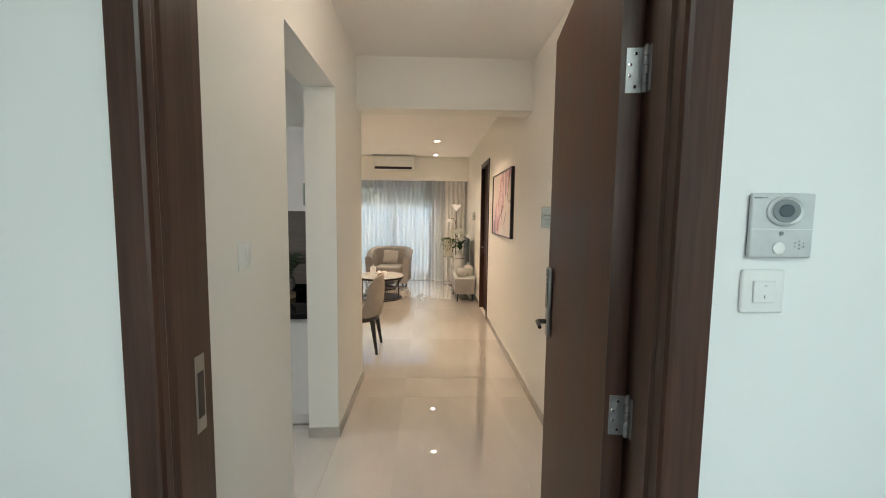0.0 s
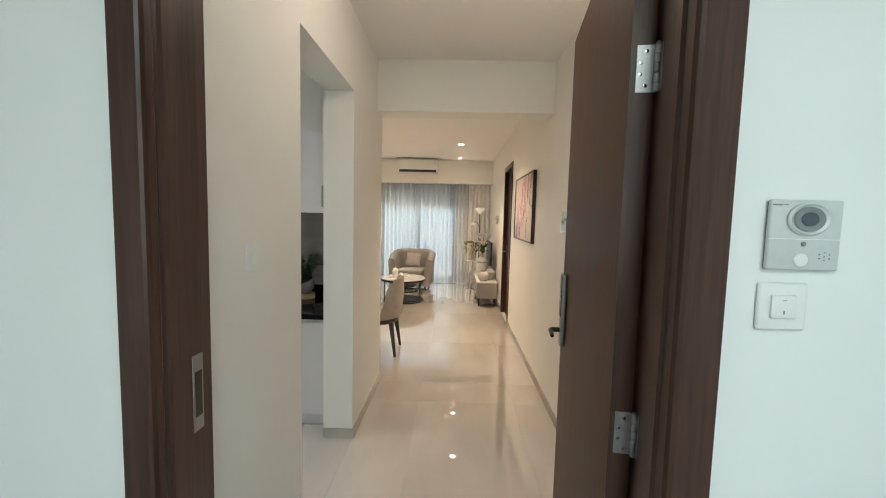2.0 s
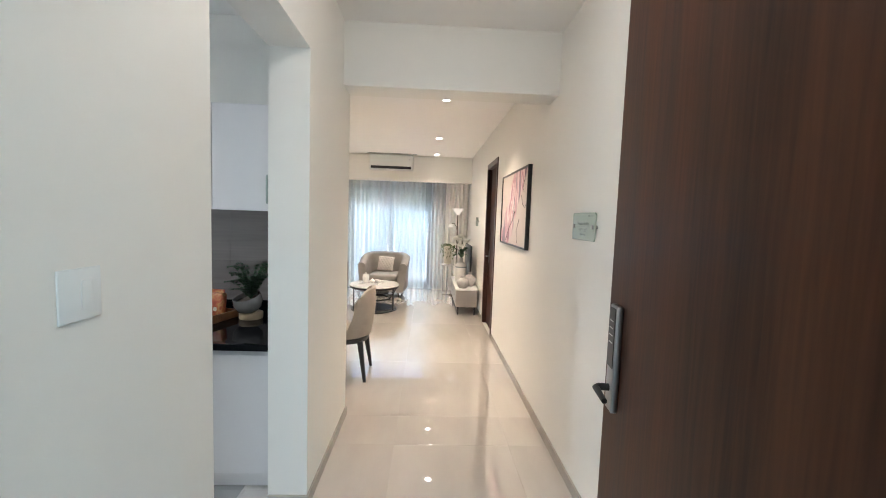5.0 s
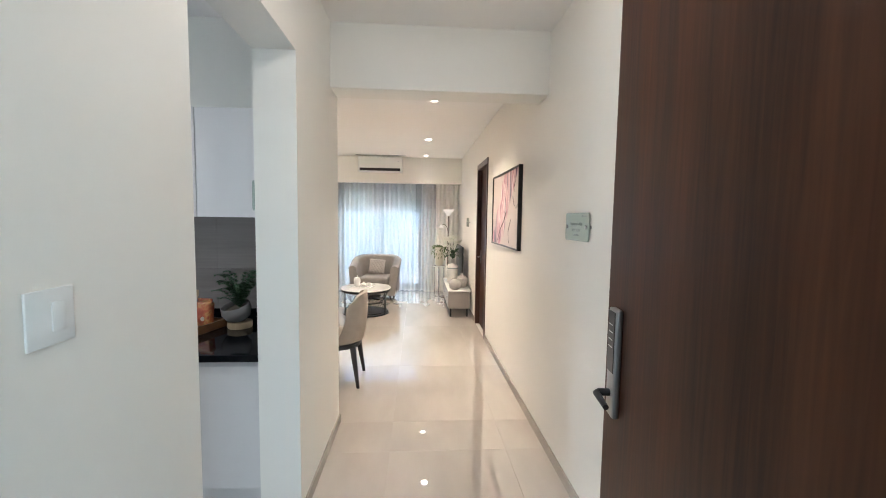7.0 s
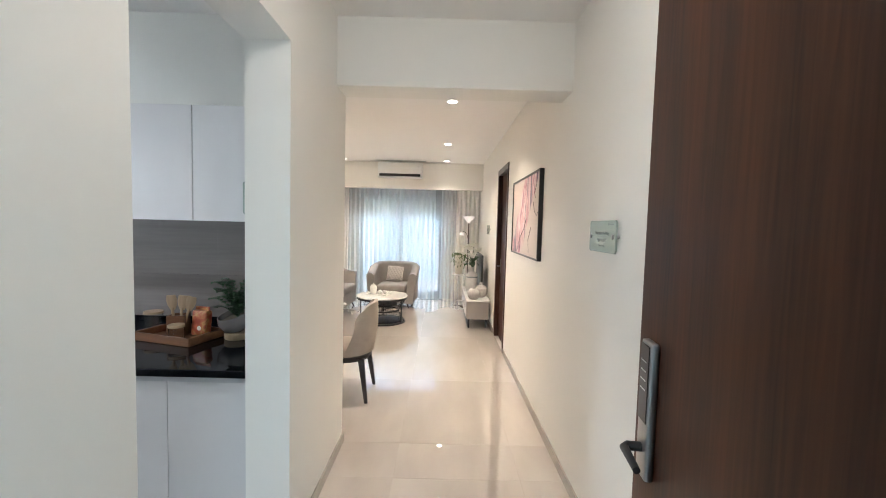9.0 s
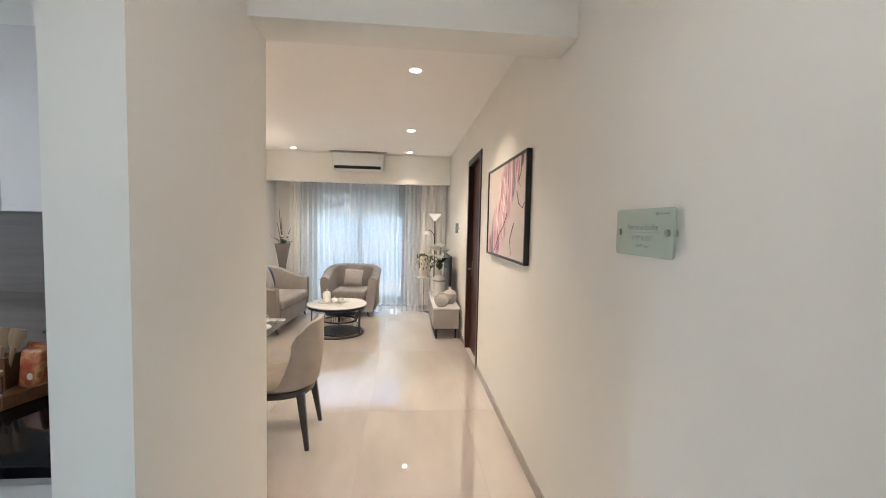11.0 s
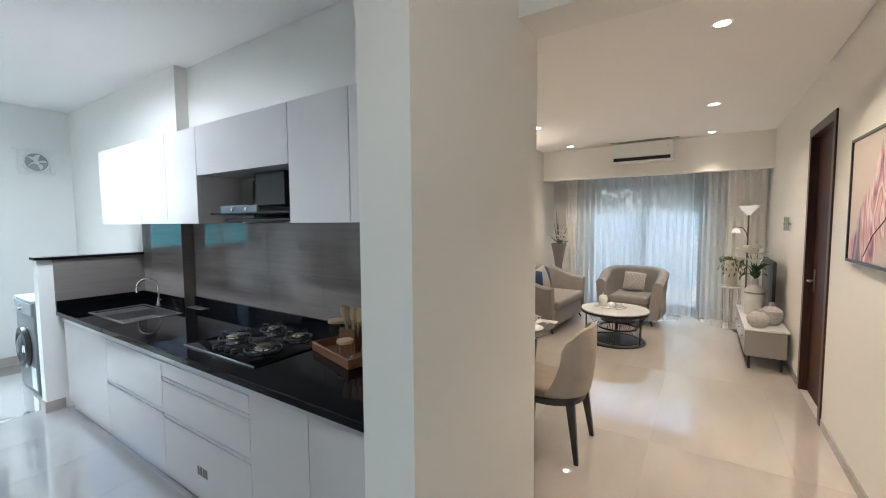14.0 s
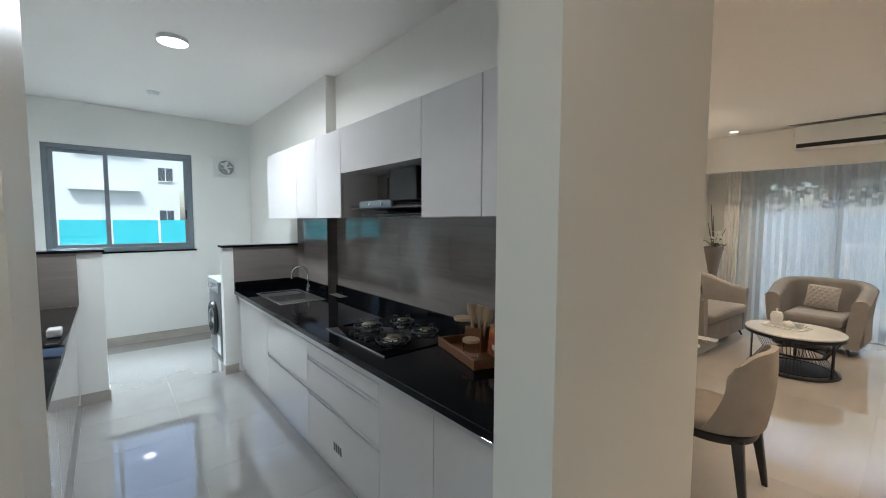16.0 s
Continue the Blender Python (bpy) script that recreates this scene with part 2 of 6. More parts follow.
def part(name, bm, material, parent, label="", smooth=True, at=None):
    ob = new(name, meshed(name, bm, material, smooth))
    ob.parent = parent
    if at is not None:
        ob.matrix_basis = at
    return tagged(ob, label)


def thing(name, label, category, m=None, group="", kind=""):
    ob = new(name)
    ob.empty_display_size = 0.05
    if m is not None:
        ob.matrix_basis = m
    return tagged(ob, label, category, group, kind)


def single(name, bm, material, label, category, m=None, group="", kind="", smooth=True):
    ob = new(name, meshed(name, bm, material, smooth))
    if m is not None:
        ob.matrix_basis = m
    return tagged(ob, label, category, group, kind)


def structure(name, bm, material, label, category, smooth=False):
    return single(name, bm, material, label, category, kind="structure", smooth=smooth)


# ---- structure ----
XL, XR = -0.65, 0.845
C_LOB, C_LIV, C_KIT = 2.88, 2.82, 2.92
TOP = 3.05
BEAM = 2.455
HEAD = 2.385
structure("wall_east", boxes((XR, 1.0, 0, 1.02, 5.86, TOP), (XR, 5.86, 2.385, 1.02, 6.74, TOP), (XR, 6.74, 0, 1.02, 9.8, TOP)), M_WALL, "cream painted plaster wall beside the lobby and living room", "wall")
structure("wall_lobby_west", boxes((-0.855, 1.0, 0, XL, 1.797, TOP), (-0.855, 1.797, HEAD, XL, 2.725, TOP), (-0.855, 2.725, 0, XL, 3.6, TOP)), M_WALL, "cream painted wall with the opening to the kitchen", "wall")
structure("wall_kitchen_back", boxes((-3.75, 3.6, 0, XL, 3.737, TOP), (-6.43, 3.5, 0, -3.75, 3.737, TOP)), M_WALL, "painted wall between the kitchen and living room", "wall")
structure("beam_lobby", boxed(XL, 3.5, BEAM, XR, 3.737, TOP), M_WALL, "cream painted ceiling beam at the end of the lobby", "beam")
structure("wall_living_west", boxed(-2.6, 3.737, 0, -2.43, 9.8, TOP), M_WALL, "cream painted living room wall", "wall")
structure("wall_window", boxes((-2.43, 9.62, 0, -1.80, 9.8, TOP), (0.10, 9.62, 0, XR, 9.8, TOP), (-1.80, 9.62, 2.27, 0.10, 9.8, TOP)), M_WALL, "cream painted wall round the balcony window", "wall")
structure("pelmet_beam", boxed(-2.43, 9.0, 2.30, XR, 9.16, TOP + 0.02), M_WALL, "cream painted beam hiding the curtain track", "beam")
structure("wall_entry", boxes((-2.2, 0.81, 0, -0.625, 1.0, TOP), (0.545, 0.81, 0, 2.2, 1.0, TOP), (-0.625, 0.81, 2.46, 0.545, 1.0, TOP)), M_LANDING, "pale painted wall round the entrance door", "wall")
# unseen walls, the opening at the back is added for a fill lamp
structure("wall_landing", boxes((-2.35, -2.2, 0, -2.2, 1.0, TOP), (2.2, -2.2, 0, 2.35, 1.0, TOP), (-2.35, -2.35, 0, -0.2, -2.2, TOP), (1.4, -2.35, 0, 2.35, -2.2, TOP), (-0.2, -2.35, 0, 1.4, -2.2, 1.2), (-0.2, -2.35, 2.3, 1.4, -2.2, TOP)), M_LANDING, "pale unseen landing walls with an opening added for the fill lamp", "wall")
structure("ceiling_landing", boxed(-2.2, -2.2, 2.7, 2.2, 0.81, 2.8), M_CEIL, "white landing ceiling", "ceiling")
structure("ceiling_lobby", boxed(XL, 1.0, C_LOB, XR, 3.5, TOP + 0.02), M_CEIL, "white painted lobby ceiling", "ceiling")
structure("ceiling_living", boxed(-2.43, 3.737, C_LIV, XR, 9.0, TOP + 0.02), M_CEIL, "white painted false ceiling with downlights", "ceiling")
structure("ceiling_pocket", boxed(-2.43, 9.16, 2.75, XR, 9.62, TOP + 0.02), M_CEIL, "curtain pocket ceiling", "ceiling")
structure("ceiling_kitchen", boxed(-6.43, 1.1, C_KIT, -0.855, 3.6, TOP + 0.02), M_CEIL, "white painted kitchen ceiling", "ceiling")
structure("wall_kitchen_front", boxed(-6.6, 0.95, 0, -0.855, 1.1, TOP), M_KWALL, "white painted kitchen wall", "wall")
structure("wall_kitchen_end", boxes((-6.6, 1.1, 0, -6.43, 1.33, TOP), (-6.6, 2.78, 0, -6.43, 3.737, TOP), (-6.6, 1.33, 0, -6.43, 2.78, 1.17), (-6.6, 1.33, 2.43, -6.43, 2.78, TOP)), M_KWALL, "white painted wall with the kitchen window", "wall")
structure("floor", boxed(-6.6, -2.3, -0.2, 2.2, 9.8, -0.004), M_GROUT, "grout bed under the floor tiles", "floor")

# skirting
SK = 0.068
structure("baseboard", boxes(
    (XR - 0.012, 1.0, 0, XR, 5.83, SK), (XR - 0.012, 6.77, 0, XR, 9.62, SK), (XL, 2.725, 0, XL + 0.012, 3.737, SK), (XL, 1.0, 0, XL + 0.012, 1.797, SK),
    (-0.855, 2.713, 0, XL + 0.012, 2.725, SK), (-2.43, 3.737, 0, -2.418, 9.62, SK), (-2.418, 3.737, 0, XL + 0.012, 3.749, SK), (-6.43, 1.1, 0, -6.418, 3.5, 0.1),
), M_SKIRT, "taupe stone tile skirting along the walls", "skirting")

# ---- entrance door ----
def moulding(x0, x1, z0, z1, steps, material, parent, name, label=""):
    """An upright frame member with a stepped profile: rows of (x share, y)."""
    pts = [(x0 + (x1 - x0) * u, y) for u, y in steps]
    bm = bmesh.new()
    low = [bm.verts.new((x, y, z0)) for x, y in pts]
    high = [bm.verts.new((x, y, z1)) for x, y in pts]
    k = len(pts)
    for i in range(k):
        bm.faces.new((low[i], low[(i + 1) % k], high[(i + 1) % k], high[i]))
    bm.faces.new(low)
    bm.faces.new(high)
    return part(name, bm, material, parent, label, smooth=False)


frame_1 = thing("door_frame", "dark brown moulded wooden frame round the entrance door", "door frame", kind="structure")
STEPS = [(0, 0.795), (0.86, 0.790), (0.95, 0.794), (1.0, 0.803), (1.0, 0.822), (0.93, 0.830), (0.93, 0.842), (1.0, 0.850), (1.0, 0.955), (0.78, 0.955), (0.78, 1.012), (0, 1.012)]
moulding(-0.633, -0.565, 0, 2.47, STEPS, M_FRAMEWOOD, frame_1, "jamb")
moulding(0.553, 0.464, 0, 2.47, [s for s in STEPS if s[1] < 0.9] + [(1.0, 0.915), (0.78, 0.915), (0.78, 1.012), (0, 1.012)], M_FRAMEWOOD, frame_1, "jamb")
part("head", boxes((-0.565, 0.80, 2.385, 0.464, 1.012, 2.47)), M_FRAMEWOOD, frame_1, smooth=False)
strike = part("strike_plate", boxes((-0.566, 0.915, 1.05, -0.5635, 0.953, 1.235, 0.0008, 1)), M_STEEL, frame_1, "steel strike plate")
part("strike_hole", boxed(-0.5635, 0.922, 1.085, -0.5625, 0.946, 1.195), M_BLACK, strike)

ANGLE = -7.8
door_1 = thing("door_1", "open walnut-laminate entrance door with digital lock", "door", pose(0.426, 0.985, 0, 0, 0, ANGLE), kind="structure")
part("leaf", boxed(0, 0, 0.008, 0.051, 0.945, 2.372, 0.002, 1), M_WOOD, door_1, smooth=False)
part("edge_band", boxed(-0.0005, -0.002, 0.008, 0.0515, 0.0, 2.372), M_FRAMEWOOD, door_1, smooth=False)
for hz in (1.917, 1.06, 0.22):
    hinge = part("hinge", boxes((0.012, -0.005, hz - 0.052, 0.048, -0.002, hz + 0.052)), M_STEEL, door_1, "steel butt hinge with four screws")
    bm = bmesh.new()
    for k in range(5):
        lathe([(0, 0), (0.0068, 0), (0.0075, 0.001), (0.0075, 0.0195), (0.0068, 0.0205), (0, 0.0205)], 14, bm, (0.0545, -0.010, hz - 0.053 + k * 0.0213))
    lathe([(0, 0), (0.0045, 0), (0.0045, 0.004), (0, 0.006)], 12, bm, (0.0545, -0.010, hz + 0.053))
    part("knuckle", bm, M_STEEL, hinge)
    part("hinge_leaf", boxes((0.4812, 0.924, hz - 0.052, 0.4845, 0.967, hz + 0.052)), M_STEEL, frame_1, "steel hinge leaf let into the jamb")
    bm = bmesh.new()
    for sx, sz in ((0.032, 0.038), (0.020, 0.013), (0.020, -0.013), (0.032, -0.038)):
        lathe([(0, 0), (0.0042, 0), (0.0042, 0.0012), (0, 0.0016)], 12, bm, (0, 0, 0))
        bmesh.ops.rotate(bm, verts=[v for v in bm.verts if abs(v.co.x) < 0.006 and abs(v.co.y) < 0.006 and abs(v.co.z) < 0.003], cent=(0, 0, 0), matrix=Matrix.Rotation(radians(90), 3, "X"))
        bmesh.ops.translate(bm, verts=[v for v in bm.verts if v.co.length < 0.007], vec=(sx, -0.005, hz + sz))
    part("screw", bm, M_CHROME, hinge)
part("latch_plate", boxed(0.008, 0.945, 1.39, 0.037, 0.951, 1.50, 0.001, 1), M_BLACK, door_1, "dark edge latch plate")
# digital lock on the inner face of the leaf
lock = part("digital_lock", boxed(-0.020, 0.815, 1.005, 0.0, 0.877, 1.33, 0.006, 3), M_STEEL, door_1, "steel and black digital lock")
part("black_glass", boxed(-0.0225, 0.821, 1.14, -0.0195, 0.871, 1.322, 0.001, 1), M_BLACK, lock)
bm = bmesh.new()
for k in range(4):
    box(bm, -0.0235, 0.832, 1.215 + 0.022 * k, -0.0228, 0.862, 1.218 + 0.022 * k)
part("key_lines", bm, M_SILVER, lock)
part("lever", tube([(-0.018, 0.846, 1.075), (-0.05, 0.846, 1.075), (-0.060, 0.838, 1.075), (-0.062, 0.745, 1.074)], [0.011, 0.011, 0.010, 0.008], 12), M_BLACKMETAL, lock, "dark lever handle")

# ---- landing ----
def oval(bm):
    bmesh.ops.scale(bm, vec=(1, 0.8, 1), verts=bm.verts)
    return bm


M_LENS = mat("smoked_lens", (0.06, 0.085, 0.10), 0.12)
phone = thing("video_door_phone", "silver video door phone panel on landing wall", "door phone", pose(0.690, 0.81, 1.555))
part("body", boxed(-0.0665, -0.014, -0.066, 0.0665, -0.004, 0.066, 0.004, 3), M_SILVER, phone)
part("back_box", boxed(-0.063, -0.0045, -0.062, 0.063, 0, 0.062), M_GREYPLASTIC, phone, smooth=False)
part("seam", boxed(-0.0660, -0.0148, -0.008, 0.0660, -0.0135, -0.0065), M_WHITE, phone)
bm = bmesh.new()
lathe([(0, 0), (0.039, 0), (0.039, 0.004), (0.035, 0.007), (0.031, 0.004), (0, 0.004)], 40, bm)
lens_ring = part("lens_ring", oval(bm), M_SILVER, phone, at=pose(0.002, -0.014, 0.030, 90, 0, 0))
part("lens_collar", oval(lathe([(0.016, 0.0045), (0.0295, 0.0045), (0.028, 0.0065), (0.0165, 0.0055), (0.016, 0.0045)], 40)), M_GREYPLASTIC, lens_ring)
part("lens", oval(lathe([(0, 0.0045), (0.0160, 0.0045), (0.0155, 0.006), (0, 0.0078)], 40)), M_LENS, lens_ring)
part("call_button", lathe([(0, 0), (0.0125, 0), (0.0125, 0.003), (0.010, 0.0045), (0, 0.0045)], 30), M_WHITE, phone, "round silver call button", at=pose(-0.006, -0.014, -0.046, 90, 0, 0))
part("sensor", lathe([(0, 0), (0.0045, 0), (0.004, 0.002), (0, 0.002)], 16), M_GREYPLASTIC, phone, at=pose(-0.002, -0.014, -0.016, 90, 0, 0))
bm = bmesh.new()
for k in range(7):
    hx, hz = (0.038 + 0.0105 * math.sin(k * math.pi / 3), -0.039 + 0.0075 * math.cos(k * math.pi / 3)) if k < 6 else (0.038, -0.039)
    box(bm, hx - 0.0013, -0.0146, hz - 0.0013, hx + 0.0013, -0.0137, hz + 0.0013)
part("speaker_holes", bm, M_GREYPLASTIC, phone)
part("maker_mark", boxes((-0.064, -0.0146, 0.0545, -0.046, -0.0137, 0.0575), (-0.044, -0.0146, 0.0555, -0.036, -0.0137, 0.0572)), M_GREYPLASTIC, phone)

bell = thing("bell_switch", "white square bell switch on landing wall", "switch", pose(0.664, 0.81, 1.418))
part("plate", boxed(-0.046, -0.010, -0.046, 0.046, 0, 0.046, 0.005, 3), M_WHITE, bell)
part("rocker", boxed(-0.024, -0.0145, -0.023, 0.024, -0.0095, 0.023, 0.003, 2), M_WHITE, bell)
part("symbol", boxes((-0.001, -0.0152, -0.014, 0.001, -0.0143, -0.007), (-0.003, -0.0152, 0.012, 0.003, -0.0143, 0.0135)), M_GREYPLASTIC, bell)

# ---- lobby ----
lsw = thing("light_switch", "white rocker light switch on cream wall", "switch", pose(XL, 1.365, 1.42, 0, 0, 90))
part("plate", boxed(-0.044, -0.004, -0.046, 0.044, 0, 0.046, 0.002, 3), M_WHITE, lsw)
part("rocker", boxed(-0.0, -0.006, -0.024, 0.024, -0.0035, 0.024, 0.001, 2), M_WHITE, lsw)


def text_part(words, size, parent, m, name="lettering", label=""):
    c = bpy.data.curves.new(name, "FONT")
    c.body, c.size, c.align_x, c.align_y, c.extrude, c.offset = words, size, "CENTER", "CENTER", 0.0004, -0.0002
    tmp = new(name, c)
    me = bpy.data.meshes.new_from_object(tmp.evaluated_get(bpy.context.evaluated_depsgraph_get()))
    bpy.data.objects.remove(tmp)
    me.materials.append(M_INK) if not me.materials else None
    me.materials[0] = M_INK
    ob = new(name, me)
    ob.parent, ob.matrix_basis = parent, m
    return tagged(ob, label)


def rounded_plate(w, h):
    bm = boxed(-w, -0.026, -h, w, -0.018, h)
    corner = [e for e in bm.edges if abs(e.verts[0].co.x - e.verts[1].co.x) + abs(e.verts[0].co.z - e.verts[1].co.z) < 1e-5]
    bmesh.ops.bevel(bm, geom=corner, offset=0.016, segments=5, profile=0.5, affect="EDGES")
    return bm


def glass_sign(m, label, lines):
    s = thing("glass_sign", label, "sign", m)
    part("plate", rounded_plate(0.157, 0.077), M_SIGN, s, "frosted green glass plate").visible_shadow = False
    for sx in (-0.132, 0.132):
        part("standoff", lathe([(0, 0), (0.009, 0), (0.009, 0.026), (0.011, 0.026), (0.011, 0.032), (0.009, 0.033), (0, 0.033)], 20), M_STEEL, s, at=pose(sx, 0, 0, 90, 0, 0))
    part("rule", boxed(-0.095, -0.0272, -0.0005, 0.095, -0.0264, 0.001), M_INK, s)
    part("maker_mark", boxes((0.07, -0.0272, 0.054, 0.084, -0.0264, 0.064), (0.088, -0.0272, 0.057, 0.135, -0.0264, 0.061)), M_INK, s)
    for words, size, z in lines:
        text_part(words, size, s, pose(0, -0.0268, z, 90, 0, 0))
    return s


glass_sign(pose(XR, 2.865, 1.553, 0, 0, -90), "green glass lobby name sign on cream wall", (("Entrance Lobby", 0.0265, 0.017), ("4'11\" X 8'6\"", 0.024, -0.020), ("1.5m X 2.6m", 0.015, -0.044)))

pic = thing("abstract_painting", "abstract pink and grey painting in black frame on cream wall", "painting", pose(XR, 4.735, 1.69, 0, 0, -90))
PW, PH = 0.60, 0.375
FB = 0.017
for r in ((-PW, -0.036, -PH, PW, 0, -PH + FB), (-PW, -0.036, PH - FB, PW, 0, PH), (-PW, -0.036, -PH + FB, -PW + FB, 0, PH - FB), (PW - FB, -0.036, -PH + FB, PW, 0, PH - FB)):
    part("frame_bar", boxed(*r, 0.001, 1), M_BLACK, pic, smooth=False)


def art_material(name, stops, scale, warp, tilt, stretch=(1, 1, 1)):
    m = bpy.data.materials.new(name)
    m.use_nodes = True
    n, l = m.node_tree.nodes, m.node_tree.links
    b = n["Principled BSDF"]
    b.inputs["Roughness"].default_value = 0.45
    tc, mp = n.new("ShaderNodeTexCoord"), n.new("ShaderNodeMapping")
    mp.inputs["Rotation"].default_value = (0, radians(tilt), 0)
    mp.inputs["Scale"].default_value = stretch
    l.new(tc.outputs["Object"], mp.inputs["Vector"])
    t = n.new("ShaderNodeTexNoise")
    t.inputs["Scale"].default_value, t.inputs["Detail"].default_value, t.inputs["Distortion"].default_value = scale, 3, warp
    l.new(mp.outputs["Vector"], t.inputs["Vector"])
    ramp = n.new("ShaderNodeValToRGB")
    e = ramp.color_ramp.elements
    while len(e) < len(stops):
        e.new(0.5)
    for k, (p, c) in enumerate(stops):
        e[k].position, e[k].color = p, (*c, 1)
    l.new(t.outputs["Fac"], ramp.inputs["Fac"])
    l.new(ramp.outputs["Color"], b.inputs["Base Color"])
    return m


PINK = art_material("canvas_paint", ((0.26, (0.03, 0.02, 0.05)), (0.36, (0.16, 0.05, 0.11)), (0.41, (0.52, 0.24, 0.28)), (0.46, (0.76, 0.68, 0.66)), (0.50, (0.42, 0.14, 0.19)), (0.55, (0.68, 0.46, 0.46)), (0.60, (0.07, 0.05, 0.11)), (0.66, (0.74, 0.66, 0.65))), 5.5, 1.2, 46, (1, 1, 0.16))


def sweep_of_colour(m, ground):
    """Keeps the strokes to one ragged slanting band on a plain ground."""
    n, l = m.node_tree.nodes, m.node_tree.links
    b = n["Principled BSDF"]
    strokes = b.inputs["Base Color"].links[0].from_socket
    tc, sep, wob = n.new("ShaderNodeTexCoord"), n.new("ShaderNodeSeparateXYZ"), n.new("ShaderNodeTexNoise")
    wob.inputs["Scale"].default_value, wob.inputs["Detail"].default_value = 3.5, 4
    l.new(tc.outputs["Object"], sep.inputs[0])
    l.new(tc.outputs["Object"], wob.inputs["Vector"])

    def calc(op, x, y):
        k = n.new("ShaderNodeMath")
        k.operation = op
        for s, v in zip(k.inputs, (x, y)):
            if isinstance(v, (int, float)):
                s.default_value = v
            else:
                l.new(v, s)
        return k.outputs[0]

    d = calc("SUBTRACT", calc("MULTIPLY", sep.outputs["X"], 0.73), calc("MULTIPLY", sep.outputs["Z"], 0.68))
    d = calc("ABSOLUTE", calc("ADD", calc("ADD", d, 0.05), calc("MULTIPLY", calc("SUBTRACT", wob.outputs["Fac"], 0.5), 0.34)), 0)
    edge = n.new("ShaderNodeMapRange")
    edge.inputs["From Min"].default_value, edge.inputs["From Max"].default_value = 0.17, 0.23
    l.new(d, edge.inputs["Value"])
    mix = n.new("ShaderNodeMix")
    mix.data_type = "RGBA"
    l.new(edge.outputs["Result"], mix.inputs[0])
    l.new(strokes, mix.inputs[6])
    mix.inputs[7].default_value = (*ground, 1)
    l.new(mix.outputs[2], b.inputs["Base Color"])


sweep_of_colour(PINK, (0.58, 0.50, 0.455))
part("canvas", boxed(-PW + FB, -0.026, -PH + FB, PW - FB, -0.01, PH - FB), PINK, pic, "pink, grey and white abstract brush strokes", smooth=False)
for pts in (((0.36, 0.12), (0.42, 0.03), (0.50, 0.0), (0.56, 0.04)), ((0.10, -0.02), (0.0, -0.12), (-0.16, -0.2), (-0.30, -0.33)), ((0.30, -0.10), (0.20, -0.22), (0.24, -0.33)), ((0.46, 0.26), (0.40, 0.19), (0.44, 0.15))):
    part("ink_line", tube([(x, -0.0265, z) for x, z in pts], 0.0028, 5), M_BLACK, pic, "thin black ink line")

# ---- inner door of the living room ----
door_2 = thing("door_2", "closed dark brown flush door in wooden frame", "door", kind="structure")
for y0, y1 in ((5.862, 5.93), (6.67, 6.738)):
    part("jamb", boxed(XR - 0.012, y0, 0, 1.0, y1, 2.31, 0.002, 1), M_FRAMEWOOD, door_2, smooth=False)
part("head", boxed(XR - 0.012, 5.862, 2.31, 1.0, 6.738, 2.384, 0.002, 1), M_FRAMEWOOD, door_2, smooth=False)
part("leaf", boxed(XR + 0.05, 5.93, 0.006, XR + 0.09, 6.67, 2.31), M_WOOD, door_2, smooth=False)
h = part("handle", tube([(XR + 0.05, 6.60, 1.03), (XR + 0.005, 6.60, 1.03), (XR, 6.59, 1.03), (XR, 6.50, 1.03)], 0.008, 10), M_STEEL, door_2, "steel lever handle")
part("rose", boxed(XR + 0.042, 6.58, 0.93, XR + 0.05, 6.62, 1.13, 0.003), M_STEEL, h)

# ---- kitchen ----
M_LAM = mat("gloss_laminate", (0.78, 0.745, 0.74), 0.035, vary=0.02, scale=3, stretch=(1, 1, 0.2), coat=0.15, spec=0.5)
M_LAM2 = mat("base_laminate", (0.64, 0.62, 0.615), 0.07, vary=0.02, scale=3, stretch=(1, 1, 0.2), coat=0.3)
M_CARC = mat("cabinet_carcass", (0.10, 0.085, 0.08), 0.5, vary=0.1)
M_GRANITE = mat("black_granite", (0.003, 0.0035, 0.005), 0.03, vary=0.5, scale=260, spec=0.2)
M_HOBGLASS = mat("black_glass", (0.003, 0.003, 0.004), 0.03, vary=0.05, spec=0.3)
M_SPLASH = grain("streaked_stone_tile", (0.175, 0.148, 0.135), (0.27, 0.235, 0.215), 0.05, "x", 5, contrast=(0.3, 0.7), bump=0.02)
M_SPLASHY = grain("streaked_stone_tile_y", (0.175, 0.148, 0.135), (0.27, 0.235, 0.215), 0.05, "y", 5, contrast=(0.3, 0.7), bump=0.02)
M_HANDLE = mat("handle_profile", (0.50, 0.50, 0.51), 0.3, 0.9, vary=0.03)
YF, ZC = 2.86, 0.848


